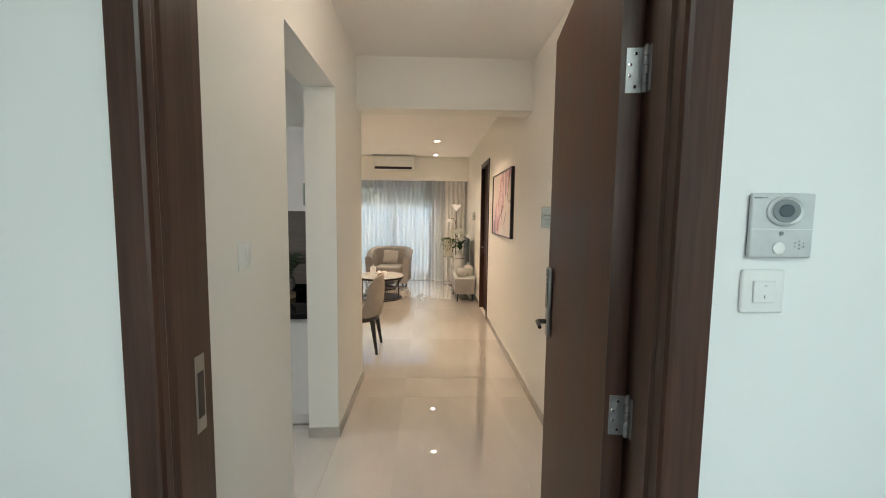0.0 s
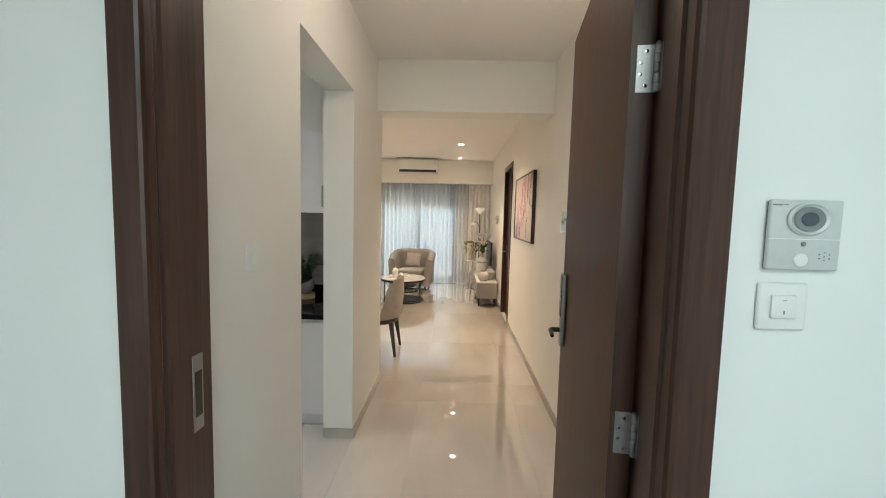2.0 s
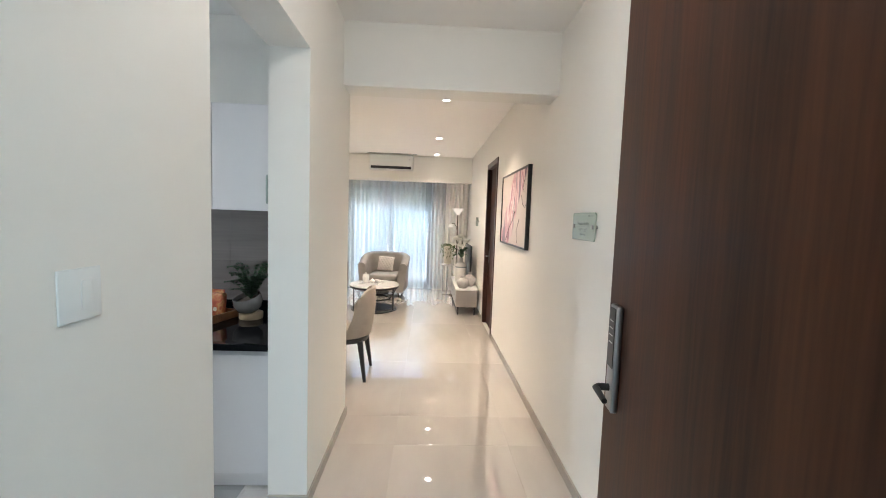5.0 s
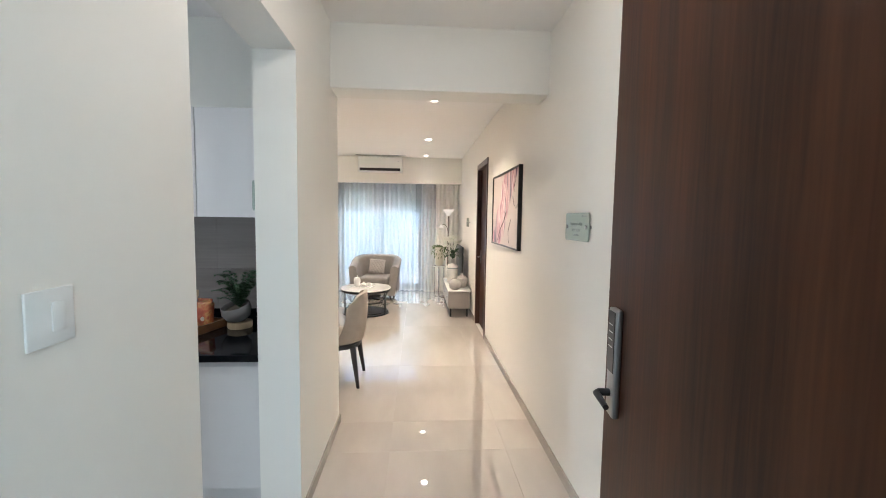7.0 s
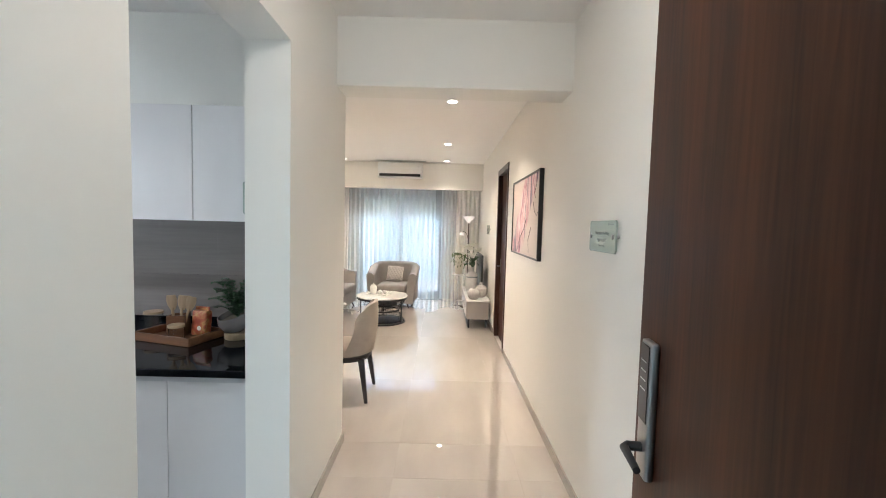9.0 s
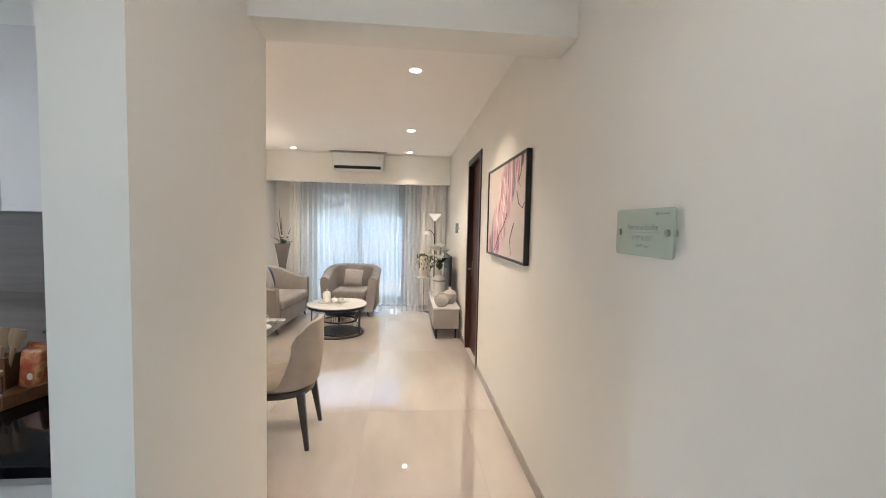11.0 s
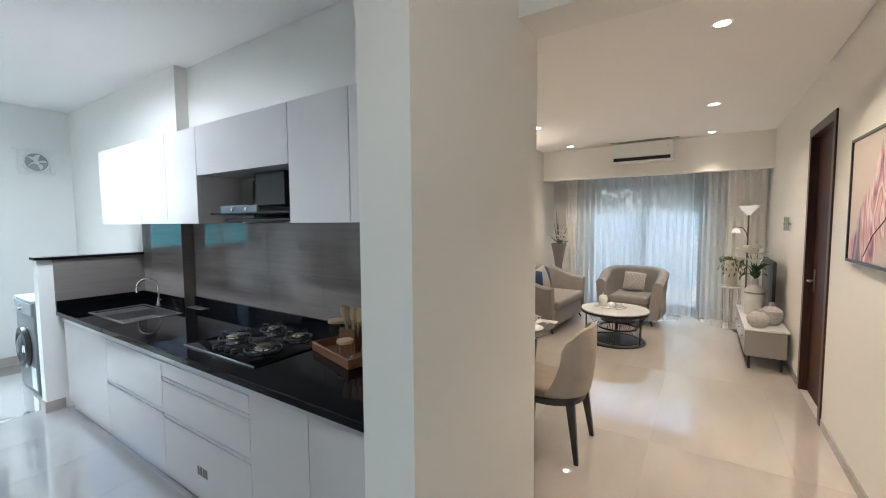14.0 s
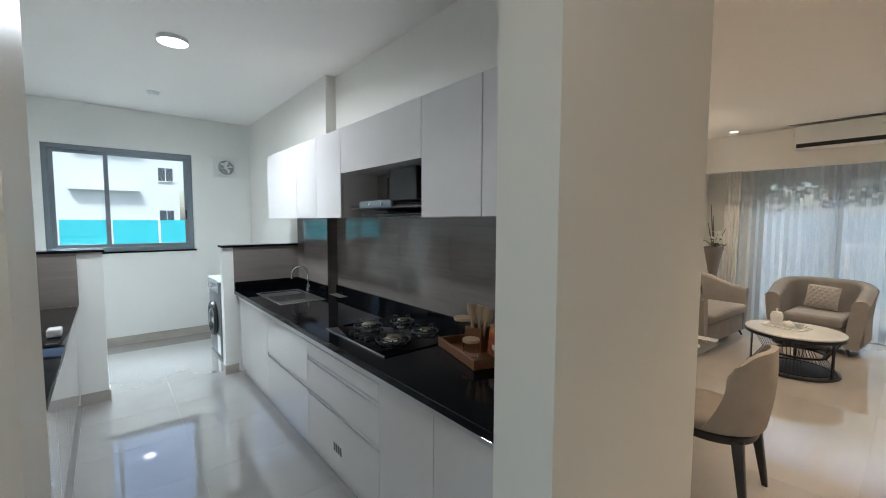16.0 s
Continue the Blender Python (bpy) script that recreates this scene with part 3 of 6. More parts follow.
def base_unit(x0, x1, splits, label, vent=None):
    """A floor cabinet: carcass, toe plate and fronts between the heights in splits, with grip profiles."""
    u = thing("base_cabinet", label, "cabinet", pose((x0 + x1) / 2, YF, 0), "kitchen base cabinets")
    w = (x1 - x0) / 2
    part("carcass", boxed(-w + 0.001, 0.02, 0.09, w - 0.001, 0.60, 0.79), M_CARC, u, smooth=False)
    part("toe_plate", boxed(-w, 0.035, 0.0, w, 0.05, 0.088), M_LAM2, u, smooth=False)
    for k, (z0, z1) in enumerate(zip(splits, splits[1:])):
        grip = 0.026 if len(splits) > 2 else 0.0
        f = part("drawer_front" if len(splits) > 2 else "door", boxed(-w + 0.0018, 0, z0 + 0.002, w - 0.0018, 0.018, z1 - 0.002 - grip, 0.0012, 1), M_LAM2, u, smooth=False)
        if grip:
            part("grip_profile", boxes((-w + 0.002, 0.004, z1 - grip - 0.004, w - 0.002, 0.007, z1 - 0.003), (-w + 0.002, -0.004, z1 - grip - 0.001, w - 0.002, 0.004, z1 - grip + 0.003)), M_HANDLE, f, "metal grip profile", smooth=False)
        if vent is not None and k == vent:
            vm = bmesh.new()
            for i in range(4):
                box(vm, -0.07 + 0.028 * i, -0.001, z0 + 0.10, -0.05 + 0.028 * i, 0.0, z0 + 0.15)
            part("vent", vm, M_CARC, f, smooth=False)
    part("top_rail", boxed(-w, -0.014, 0.784, w, 0.02, 0.809), M_HANDLE, u, smooth=False)
    return u


FULL = (0.09, 0.783)
base_unit(-1.31, -0.857, FULL, "white gloss kitchen base cabinet with plain door")
base_unit(-1.74, -1.31, FULL, "white gloss kitchen base cabinet with plain door")
base_unit(-2.655, -1.74, (0.09, 0.44, 0.665, 0.783), "white gloss three-drawer kitchen base cabinet", 0)
base_unit(-3.53, -2.655, (0.09, 0.46, 0.783), "white gloss two-drawer kitchen base cabinet")
base_unit(-4.43, -3.53, FULL, "white gloss sink cabinet with plain door")
# worktop with the sink cut out of it
SX0, SX1, SY0, SY1 = -4.20, -3.50, 2.96, 3.36
top = thing("worktop", "polished black granite worktop on white base cabinets", "worktop", pose(0, 0, 0))
for r in ((SX1, 2.835, 0.81, -0.857, 3.597, ZC, 0.004, 2), (-4.53, 2.835, 0.81, SX0, 3.497, ZC, 0.004, 2), (SX0, 2.835, 0.81, SX1, SY0, ZC, 0.003, 2), (SX0, SY1, 0.81, SX1, 3.497, ZC, 0.003, 2)):
    part("slab", boxed(*r), M_GRANITE, top, smooth=False)
for r in ((-3.739, 3.572, ZC + 0.0005, -0.858, 3.5895, ZC + 0.085), (-4.519, 3.473, ZC + 0.0005, -3.741, 3.490, ZC + 0.085), (-4.519, 2.84, ZC + 0.0005, -4.502, 3.4725, ZC + 0.085)):
    part("upstand", boxed(*r, 0.002, 1), M_GRANITE, top, "black granite upstand", smooth=False)
sink = thing("sink", "stainless steel sink set into black granite", "sink", pose((SX0 + SX1) / 2, (SY0 + SY1) / 2, ZC))
w, d = 0.352, 0.202
part("rim", boxes((-w, -d, -0.002, w, -d + 0.02, 0.004), (-w, d - 0.02, -0.002, w, d, 0.004), (-w, -d + 0.02, -0.002, -w + 0.02, d - 0.02, 0.004), (w - 0.02, -d + 0.02, -0.002, w, d - 0.02, 0.004)), M_STEEL, sink)
part("bowl", boxes((-0.10, -d + 0.02, -0.2, w - 0.02, d - 0.02, -0.195), (-0.10, -d + 0.018, -0.2, w - 0.02, -d + 0.02, 0), (-0.10, d - 0.02, -0.2, w - 0.02, d - 0.018, 0), (w - 0.02, -d + 0.02, -0.2, w - 0.018, d - 0.02, 0), (-0.102, -d + 0.02, -0.2, -0.10, d - 0.02, 0)), M_STEEL, sink)
part("drainer", boxed(-w + 0.02, -d + 0.02, -0.012, -0.102, d - 0.02, -0.008), M_STEEL, sink)
part("drain", lathe([(0, 0), (0.04, 0), (0.04, 0.003), (0.03, 0.003), (0, 0.001)], 24), M_CHROME, sink, at=pose(0.11, 0, -0.195))
tap = thing("tap", "chrome swan-neck kitchen tap behind the sink", "tap", pose(-4.06, 3.42, ZC))
part("base", lathe([(0, 0), (0.026, 0), (0.026, 0.006), (0.018, 0.012), (0.017, 0.06), (0.012, 0.065), (0, 0.065)], 24), M_CHROME, tap)
arc = [(0, 0, 0.06), (0, 0, 0.17)] + [(-0.0 - 0.02 * (1 - math.cos(a)), -0.075 * (1 - math.cos(a)), 0.17 + 0.075 * math.sin(a)) for a in [math.pi * k / 14 for k in range(1, 15)]] + [(-0.04, -0.15, 0.13)]
part("spout", tube(arc, 0.0095, 12), M_CHROME, tap)
part("lever", tube([(0.018, 0, 0.045), (0.06, -0.01, 0.055)], 0.006, 8), M_CHROME, tap)

# backsplash tiles
splash = thing("backsplash", "grey streaked polished stone tiles above the worktop", "backsplash", kind="structure")
tx = -0.857
for k in range(5):
    x1, x0 = tx - 0.6 * k, max(tx - 0.6 * (k + 1), -3.75)
    for z0, z1 in ((ZC, 1.215), (1.2155, 1.58)):
        if x1 > x0 + 0.01:
            part("tile", boxed(x0 + 0.0004, 3.590, z0, x1 - 0.0004, 3.5995, z1), M_SPLASH, splash, smooth=False)
for z0, z1 in ((ZC, 1.215), (1.2155, 1.58)):
    part("tile", boxed(-3.75, 3.492, z0, -3.7405, 3.590, z1), M_SPLASHY, splash, smooth=False)
    for x0, x1 in ((-4.33, -3.7405), (-4.53, -4.332)):
        part("tile", boxed(x0 + 0.001, 3.4905, z0, x1, 3.4995, z1, 0.001, 1), M_SPLASH, splash, smooth=False)
# low dividing wall to the utility area
low = structure("wall_low", boxed(-4.645, 2.74, 0, -4.53, 3.5, 1.285), M_KWALL, "low white wall beside the sink", "wall")
part("tile", boxed(-4.5295, 2.838, ZC, -4.5195, 3.490, 1.285), M_SPLASHY, low, "streaked stone tile facing", smooth=False)
part("cap", boxed(-4.665, 2.725, 1.2855, -4.505, 3.5, 1.308, 0.003, 1), M_GRANITE, low, "black granite cap", smooth=False)
part("skirt", boxes((-4.655, 2.730, 0, -4.52, 2.7395, 0.09), (-4.5295, 2.7396, 0, -4.52, 2.858, 0.09)), M_SKIRT, low, smooth=False)


def wall_unit(x0, x1, z0, z1, doors, label):
    u = thing("wall_cabinet", label, "cabinet", pose((x0 + x1) / 2, 3.19, z0), "kitchen wall cabinets")
    w, hgt = (x1 - x0) / 2, z1 - z0
    part("carcass", boxed(-w + 0.001, 0.021, 0.0, w - 0.001, 0.308, hgt), M_LAM, u, smooth=False)
    step = 2 * w / doors
    for k in range(doors):
        part("door", boxed(-w + step * k + 0.0018, 0, -0.002, -w + step * (k + 1) - 0.0018, 0.02, hgt, 0.0012, 1), M_LAM, u, smooth=False)
    return u


wall_unit(-1.375, -0.857, 1.58, 2.222, 1, "white gloss wall cabinet over the worktop")
wall_unit(-1.835, -1.377, 1.58, 2.222, 1, "white gloss wall cabinet over the worktop")
wall_unit(-2.81, -1.837, 1.90, 2.222, 1, "short white gloss wall cabinet over the hood")
wall_unit(-3.70, -2.812, 1.58, 2.222, 2, "white gloss wall cabinet reflecting the window")
wall_unit(-4.53, -3.702, 1.58, 2.222, 1, "white gloss wall cabinet over the sink")

hood = thing("cooker_hood", "black glass cooker hood with steel control strip", "cooker hood", pose(-2.32, 3.59, 1.59))
part("niche_lining", boxes((-0.486, -0.005, 0.0, 0.482, 0.005, 0.305)), M_CARC, hood, smooth=False)
part("chimney", boxed(-0.05, -0.26, 0.10, 0.25, -0.006, 0.305, 0.003, 1), M_BLACK, hood)
part("visor", boxed(-0.42, -0.36, 0.045, 0.44, -0.006, 0.06, 0.003, 1), M_BLACK, hood)
part("lower_plate", boxed(-0.36, -0.30, 0.0, 0.40, -0.006, 0.02, 0.004, 1), M_BLACK, hood)
strip = part("control_strip", boxed(-0.26, -0.375, 0.052, 0.14, -0.36, 0.098, 0.003, 1), M_ALU, hood, "steel control strip with knobs")
for kx in (-0.11, 0.04):
    part("knob", lathe([(0, 0), (0.012, 0), (0.011, 0.012), (0, 0.013)], 16), M_CHROME, strip, at=pose(kx, -0.375, 0.075, 90, 0, 0))

hob = thing("gas_hob", "black glass four-burner gas hob with brass caps", "hob", pose(-2.19, 3.25, ZC))
part("glass_top", boxed(-0.36, -0.30, 0.001, 0.36, 0.28, 0.008, 0.002, 2), M_HOBGLASS, hob)
part("front_trim", boxed(-0.36, -0.306, 0.0, 0.36, -0.30, 0.010, 0.002, 1), M_STEEL, hob)
M_BRASS = mat("brass_cap", (0.78, 0.70, 0.54), 0.25, 1.0, vary=0.1)
for bx, by, br in ((-0.20, -0.08, 0.052), (-0.16, 0.16, 0.040), (0.14, 0.13, 0.042), (0.16, -0.12, 0.060)):
    burner = part("burner", lathe([(0, 0), (br * 1.3, 0), (br * 1.3, 0.003), (br * 1.05, 0.006), (br * 1.0, 0.02), (br * 0.6, 0.022), (0, 0.022)], 28), M_CHROME, hob, at=pose(bx, by, 0.0082))
    part("cap", lathe([(0, 0.0225), (br * 0.80, 0.0225), (br * 0.84, 0.028), (br * 0.6, 0.034), (0, 0.035)], 28), M_BRASS, burner, "brass burner cap")
    g = br + 0.040
    rb = bmesh.new()
    tube([(g * math.cos(j * math.pi / 12), g * math.sin(j * math.pi / 12), 0.014) for j in range(25)], 0.0045, 6, rb)
    support = part("pan_support", rb, M_BLACKMETAL, burner, "black iron pan support")
    for k in range(4):
        a = k * math.pi / 2 + 0.25
        ca, sa = math.cos(a), math.sin(a)
        part("prong", tube([(g * ca, g * sa, 0.0), (g * ca, g * sa, 0.040), (0.95 * br * ca, 0.95 * br * sa, 0.043)], 0.005, 6), M_BLACKMETAL, hob, at=pose(bx, by, 0.0082))
for k in range(4):
    part("knob", lathe([(0, 0), (0.018, 0), (0.017, 0.016), (0.014, 0.02), (0, 0.02)], 20), M_BLACKMETAL, hob, at=pose(-0.11 + 0.055 * k, -0.245 + 0.004 * k, 0.0082))

# ---- windows and outside ----
win1 = thing("window_1", "grey aluminium sliding kitchen window with two panes", "window", pose(-6.50, 2.055, 1.17), kind="structure")
fy, fz = 0.725, 1.26
for nm, r in (("window_frame", (-0.04, -fy, 0, 0.04, fy, 0.05)), ("window_frame", (-0.04, -fy, fz - 0.05, 0.04, fy, fz)), ("window_frame", (-0.04, -fy, 0.05, 0.04, -fy + 0.05, fz - 0.05)), ("window_frame", (-0.04, fy - 0.05, 0.05, 0.04, fy, fz - 0.05))):
    part(nm, boxed(*r, 0.003, 1), M_ALU, win1, smooth=False)
for y0, y1, xo in ((-fy + 0.05, -0.145, -0.022), (-0.19, fy - 0.05, 0.012)):
    sash = part("sash", boxes((xo - 0.014, y0, 0.05, xo + 0.014, y0 + 0.045, fz - 0.05), (xo - 0.014, y1 - 0.045, 0.05, xo + 0.014, y1, fz - 0.05), (xo - 0.014, y0 + 0.045, 0.05, xo + 0.014, y1 - 0.045, 0.09), (xo - 0.014, y0 + 0.045, fz - 0.09, xo + 0.014, y1 - 0.045, fz - 0.05)), M_ALU, win1, smooth=False)
    p = part("pane", boxed(xo - 0.003, y0 + 0.045, 0.09, xo + 0.003, y1 - 0.045, fz - 0.09), M_GLASS, sash, smooth=False)
    p.visible_shadow = False
part("latch", boxed(0.026, fy - 0.09, 0.40, 0.036, fy - 0.07, 0.52, 0.003, 1), M_BLACK, win1)
part("window_sill", boxed(0.04, -fy - 0.02, -0.022, 0.085, fy + 0.02, 0.0, 0.003, 1), M_GRANITE, win1, "black granite sill", smooth=False)

win2 = thing("window_2", "grey aluminium sliding balcony door behind sheers", "window", pose(-0.85, 9.71, 0), kind="structure")
hw, hz = 0.95, 2.27
for r in ((-hw, -0.05, hz - 0.06, hw, 0.05, hz), (-hw, -0.05, 0, hw, 0.05, 0.04), (-hw, -0.05, 0.04, -hw + 0.06, 0.05, hz - 0.06), (hw - 0.06, -0.05, 0.04, hw, 0.05, hz - 0.06)):
    part("window_frame", boxed(*r, 0.003, 1), M_ALU, win2, smooth=False)
for x0, x1, yo in ((-hw + 0.06, 0.04, -0.02), (-0.04, hw - 0.06, 0.02)):
    sash = part("sash", boxes((x0, yo - 0.016, 0.04, x0 + 0.07, yo + 0.016, hz - 0.06), (x1 - 0.07, yo - 0.016, 0.04, x1, yo + 0.016, hz - 0.06), (x0 + 0.07, yo - 0.016, 0.04, x1 - 0.07, yo + 0.016, 0.12), (x0 + 0.07, yo - 0.016, hz - 0.12, x1 - 0.07, yo + 0.016, hz - 0.06)), M_ALU, win2, smooth=False)
    p = part("pane", boxed(x0 + 0.07, yo - 0.003, 0.12, x1 - 0.07, yo + 0.003, hz - 0.12), M_GLASS, sash, smooth=False)
    p.visible_shadow = False

M_GROUND = mat("pale_paving", (0.30, 0.29, 0.27), 0.9, vary=0.2, scale=0.8)
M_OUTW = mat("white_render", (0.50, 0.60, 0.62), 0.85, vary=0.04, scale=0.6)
M_TEAL = mat("turquoise_sheet", (0.015, 0.42, 0.50), 0.5, vary=0.06, scale=1.0)
M_OUTGLASS = mat("dark_window", (0.05, 0.07, 0.09), 0.1, vary=0.1)
M_BLUEWALL = mat("blue_grey_sheet", (0.22, 0.30, 0.35), 0.7, vary=0.08, scale=0.7)
M_LEAF = mat("foliage", (0.06, 0.10, 0.04), 0.6, vary=0.35, scale=3.0)
M_TRUNK = mat("bark", (0.12, 0.09, 0.06), 0.9, vary=0.3, scale=8, bump=0.5, bump_scale=30)
single("ground", boxes((-400, -400, -0.9, 400, 400, -0.6)), M_GROUND, "pale paved ground round the building", "ground", kind="structure", smooth=False)
structure("balcony_slab", boxed(-2.6, 9.8, -0.35, 1.2, 11.1, -0.03), M_KTILE, "tiled balcony floor slab", "balcony")
rail = thing("balcony_railing", "pale metal balcony railing with glass panels", "railing", pose(-0.85, 10.95, 0.0))
M_RAIL = mat("white_metal", (0.80, 0.80, 0.80), 0.4, vary=0.03)
part("top_rail", boxed(-1.7, -0.03, 1.16, 1.7, 0.03, 1.20, 0.006, 2), M_RAIL, rail)
for k in range(5):
    part("post", boxed(-1.62 + 0.81 * k - 0.02, -0.02, 0, -1.62 + 0.81 * k + 0.02, 0.02, 1.16), M_RAIL, rail, smooth=False)
fence2 = thing("boundary_wall", "blue-grey sheet boundary wall beyond the balcony", "wall", pose(-1, 16.5, -0.6), kind="structure")
for k in range(24):
    part("panel", boxes((-18 + 1.5 * k, -0.02 - 0.03 * (k % 2), 0, -18 + 1.5 * k + 1.49, 0.02 - 0.03 * (k % 2), 2.4)), M_BLUEWALL, fence2, smooth=False)


def tree(x, y, h, seed):
    rnd = random.Random(seed)
    tr = thing("tree", "leafy green tree beyond the boundary wall", "tree", pose(x, y, -0.6), "trees behind the wall")
    bm = tube([(0, 0, 0), (0.1, 0.05, h * 0.3), (0.0, 0.1, h * 0.55), (0.15, 0, h * 0.8)], [0.17, 0.13, 0.10, 0.04], 8)
    ends = []
    for k in range(9):
        a, e = rnd.uniform(0, 6.28), rnd.uniform(0.55, 0.95) * h
        r = rnd.uniform(0.7, 1.7)
        end = (r * math.cos(a), r * math.sin(a), e)
        tube([(0.03, 0.05, h * rnd.uniform(0.35, 0.6)), (end[0] * 0.5, end[1] * 0.5, e - 0.5), end], [0.06, 0.04, 0.015], 6, bm)
        ends.append(end)
    part("trunk", bm, M_TRUNK, tr)
    verts, faces = [], []
    for _ in range(2600):
        c = rnd.choice(ends)
        p = Vector(c) + Vector((rnd.gauss(0, 0.55), rnd.gauss(0, 0.55), rnd.gauss(0, 0.42)))
        d = Vector((rnd.gauss(0, 1), rnd.gauss(0, 1), rnd.gauss(0, 0.7))).normalized() * rnd.uniform(0.09, 0.17)
        s = d.cross(Vector((rnd.random(), rnd.random(), rnd.random()))).normalized() * d.length * 0.42
        i = len(verts)
        verts += [p - d, p + s, p + d, p - s]
        faces.append((i, i + 1, i + 2, i + 3))
    me = bpy.data.meshes.new("crown")
    me.from_pydata([tuple(v) for v in verts], [], faces)
    me.materials.append(M_LEAF)
    ob = new("crown", me)
    ob.parent = tr


for tx_, ty_, th_, sd in ((-4.6, 19, 5.2, 1), (-2.0, 20.5, 6.2, 2), (0.8, 18.8, 5.0, 3), (-7.2, 21, 6.0, 4), (3.4, 20, 5.6, 5)):
    tree(tx_, ty_, th_, sd)


def far_house(m, w, d, floors, label):
    hs = thing("apartment_building", label, "building", m)
    hgt = 3.0 * floors
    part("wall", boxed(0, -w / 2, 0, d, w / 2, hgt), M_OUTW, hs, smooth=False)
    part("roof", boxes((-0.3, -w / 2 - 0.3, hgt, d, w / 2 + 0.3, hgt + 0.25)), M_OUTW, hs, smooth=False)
    for fl in range(floors):
        part("ledge", boxed(0, 0, 0, 0.7, w * 0.21, 0.22), M_OUTW, hs, smooth=False, at=pose(d, w * 0.15, 3.0 * fl + 1.10))
        for wy in (w * 0.453, -w * 0.09, -w * 0.36):
            wd = part("window", boxed(d, wy - 0.42, 3.0 * fl + 1.93, d + 0.04, wy + 0.42, 3.0 * fl + 2.85), M_OUTGLASS, hs, smooth=False)
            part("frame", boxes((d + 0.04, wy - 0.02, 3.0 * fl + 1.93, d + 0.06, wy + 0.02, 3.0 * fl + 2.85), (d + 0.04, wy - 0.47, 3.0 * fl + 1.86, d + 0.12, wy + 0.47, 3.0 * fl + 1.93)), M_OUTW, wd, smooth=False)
    return hs


far_house(pose(-44, -2.5, -0.6), 17, 9, 3, "white rendered apartment building behind turquoise fence")
far_house(pose(-52, 16, -0.6), 15, 9, 4, "white rendered apartment building set further back")
fence = thing("site_fence", "turquoise corrugated sheet fence with pale posts", "fence", pose(-20, 0, -0.6))
for k in range(26):
    y0 = -16 + 1.5 * k
    part("panel", boxed(-0.02, y0 + 0.04, 0, 0.02, y0 + 1.46, 2.16), M_TEAL, fence, smooth=False)
    part("post", boxed(-0.03, y0 - 0.04, 0, 0.035, y0 + 0.04, 2.12), M_OUTW, fence, smooth=False)


# ---- living room: curtains ----
M_SHEER = sheer("sheer_cloth", (0.84, 0.86, 0.86), 0.42)
# the same sheer, its lack of window light put in as opaque beige
M_SHEER_UNLIT = sheer("sheer_without_backlight", (0.90, 0.88, 0.84), 0.06, 0.25)


def curtain(x0, x1, y, z0, z1, folds, amp, material, label, seed):
    rnd = random.Random(seed)
    n = folds * 10
    ph = [rnd.uniform(-0.5, 0.5) for _ in range(folds + 2)]
    rows = []
    for iz in range(13):
        v = iz / 12
        row = []
        for k in range(n + 1):
            u = k / n
            i = int(u * folds)
            wob = ph[i] * (1 - (u * folds - i)) + ph[i + 1] * (u * folds - i)
            a = amp * (0.55 + 0.45 * (1 - v)) * (1 + 0.5 * wob)
            ang = 2 * math.pi * (u * folds + 0.18 * wob * (1 - v))
            row.append((x0 + (x1 - x0) * u + 0.012 * math.sin(2 * ang) * (1 - 0.4 * v), y + a * math.sin(ang) + 0.01 * wob * (1 - v), z0 + (z1 - z0) * v + (0.006 * math.sin(ang) if iz == 0 else 0)))
        rows.append(row)
    return single("curtain", sheet(rows), material, label, "curtain", group="living room curtains")


curtain(-2.02, -0.86, 9.36, 0.012, 2.62, 12, 0.034, M_SHEER, "white sheer curtain hanging over the balcony door", 3)
curtain(-0.90, -0.10, 9.41, 0.012, 2.62, 8, 0.034, M_SHEER, "white sheer curtain hanging over the balcony door", 5)
curtain(-0.11, 0.04, 9.43, 0.012, 2.62, 1, 0.012, sheer("thin_sheer_cloth", (0.84, 0.86, 0.86), 0.66), "thin single layer of white sheer curtain", 6)
curtain(0.03, 0.36, 9.41, 0.012, 2.62, 4, 0.034, M_SHEER, "white sheer curtain hanging over the balcony door", 7)
curtain(0.34, 0.81, 9.32, 0.012, 2.62, 5, 0.045, M_SHEER_UNLIT, "gathered sheer curtain coloured beige for its look without backlight", 8)
curtain(-2.10, -1.90, 9.32, 0.012, 2.62, 4, 0.040, M_SHEER_UNLIT, "gathered sheer curtain coloured beige for its look without backlight", 9)

# ---- fixtures ----
M_TRIM = mat("white_trim", (0.8, 0.8, 0.78), 0.4, vary=0.01)
# the last position is an unseen downlight, added to match its lamp
for lx, ly in ((0.11, 4.98), (0.10, 7.09), (0.10, 8.72), (-1.86, 7.08), (-1.86, 8.68), (-1.86, 4.98)):
    dl = thing("downlight", "round white recessed downlight glowing in ceiling", "downlight", pose(lx, ly, C_LIV), "living room downlights")
    part("ring", lathe([(0.045, 0.0), (0.058, 0.0), (0.060, -0.003), (0.058, -0.006), (0.045, -0.005), (0.045, 0.0)], 28), M_TRIM, dl)
    part("disc", lathe([(0, -0.003), (0.045, -0.003), (0.045, -0.001), (0, -0.001)], 28), M_LED, dl)
# unseen dome added to hold the lobby fill lamp
ld = thing("ceiling_light", "unseen round white dome added for the lobby fill lamp", "ceiling light", pose(0.10, 1.80, C_LOB))
part("rim", lathe([(0, 0), (0.11, 0), (0.113, -0.012), (0.108, -0.02), (0, -0.02)], 36), M_TRIM, ld)
part("diffuser", lathe([(0, -0.075), (0.04, -0.072), (0.08, -0.055), (0.102, -0.021), (0, -0.021)], 36), M_LED, ld)
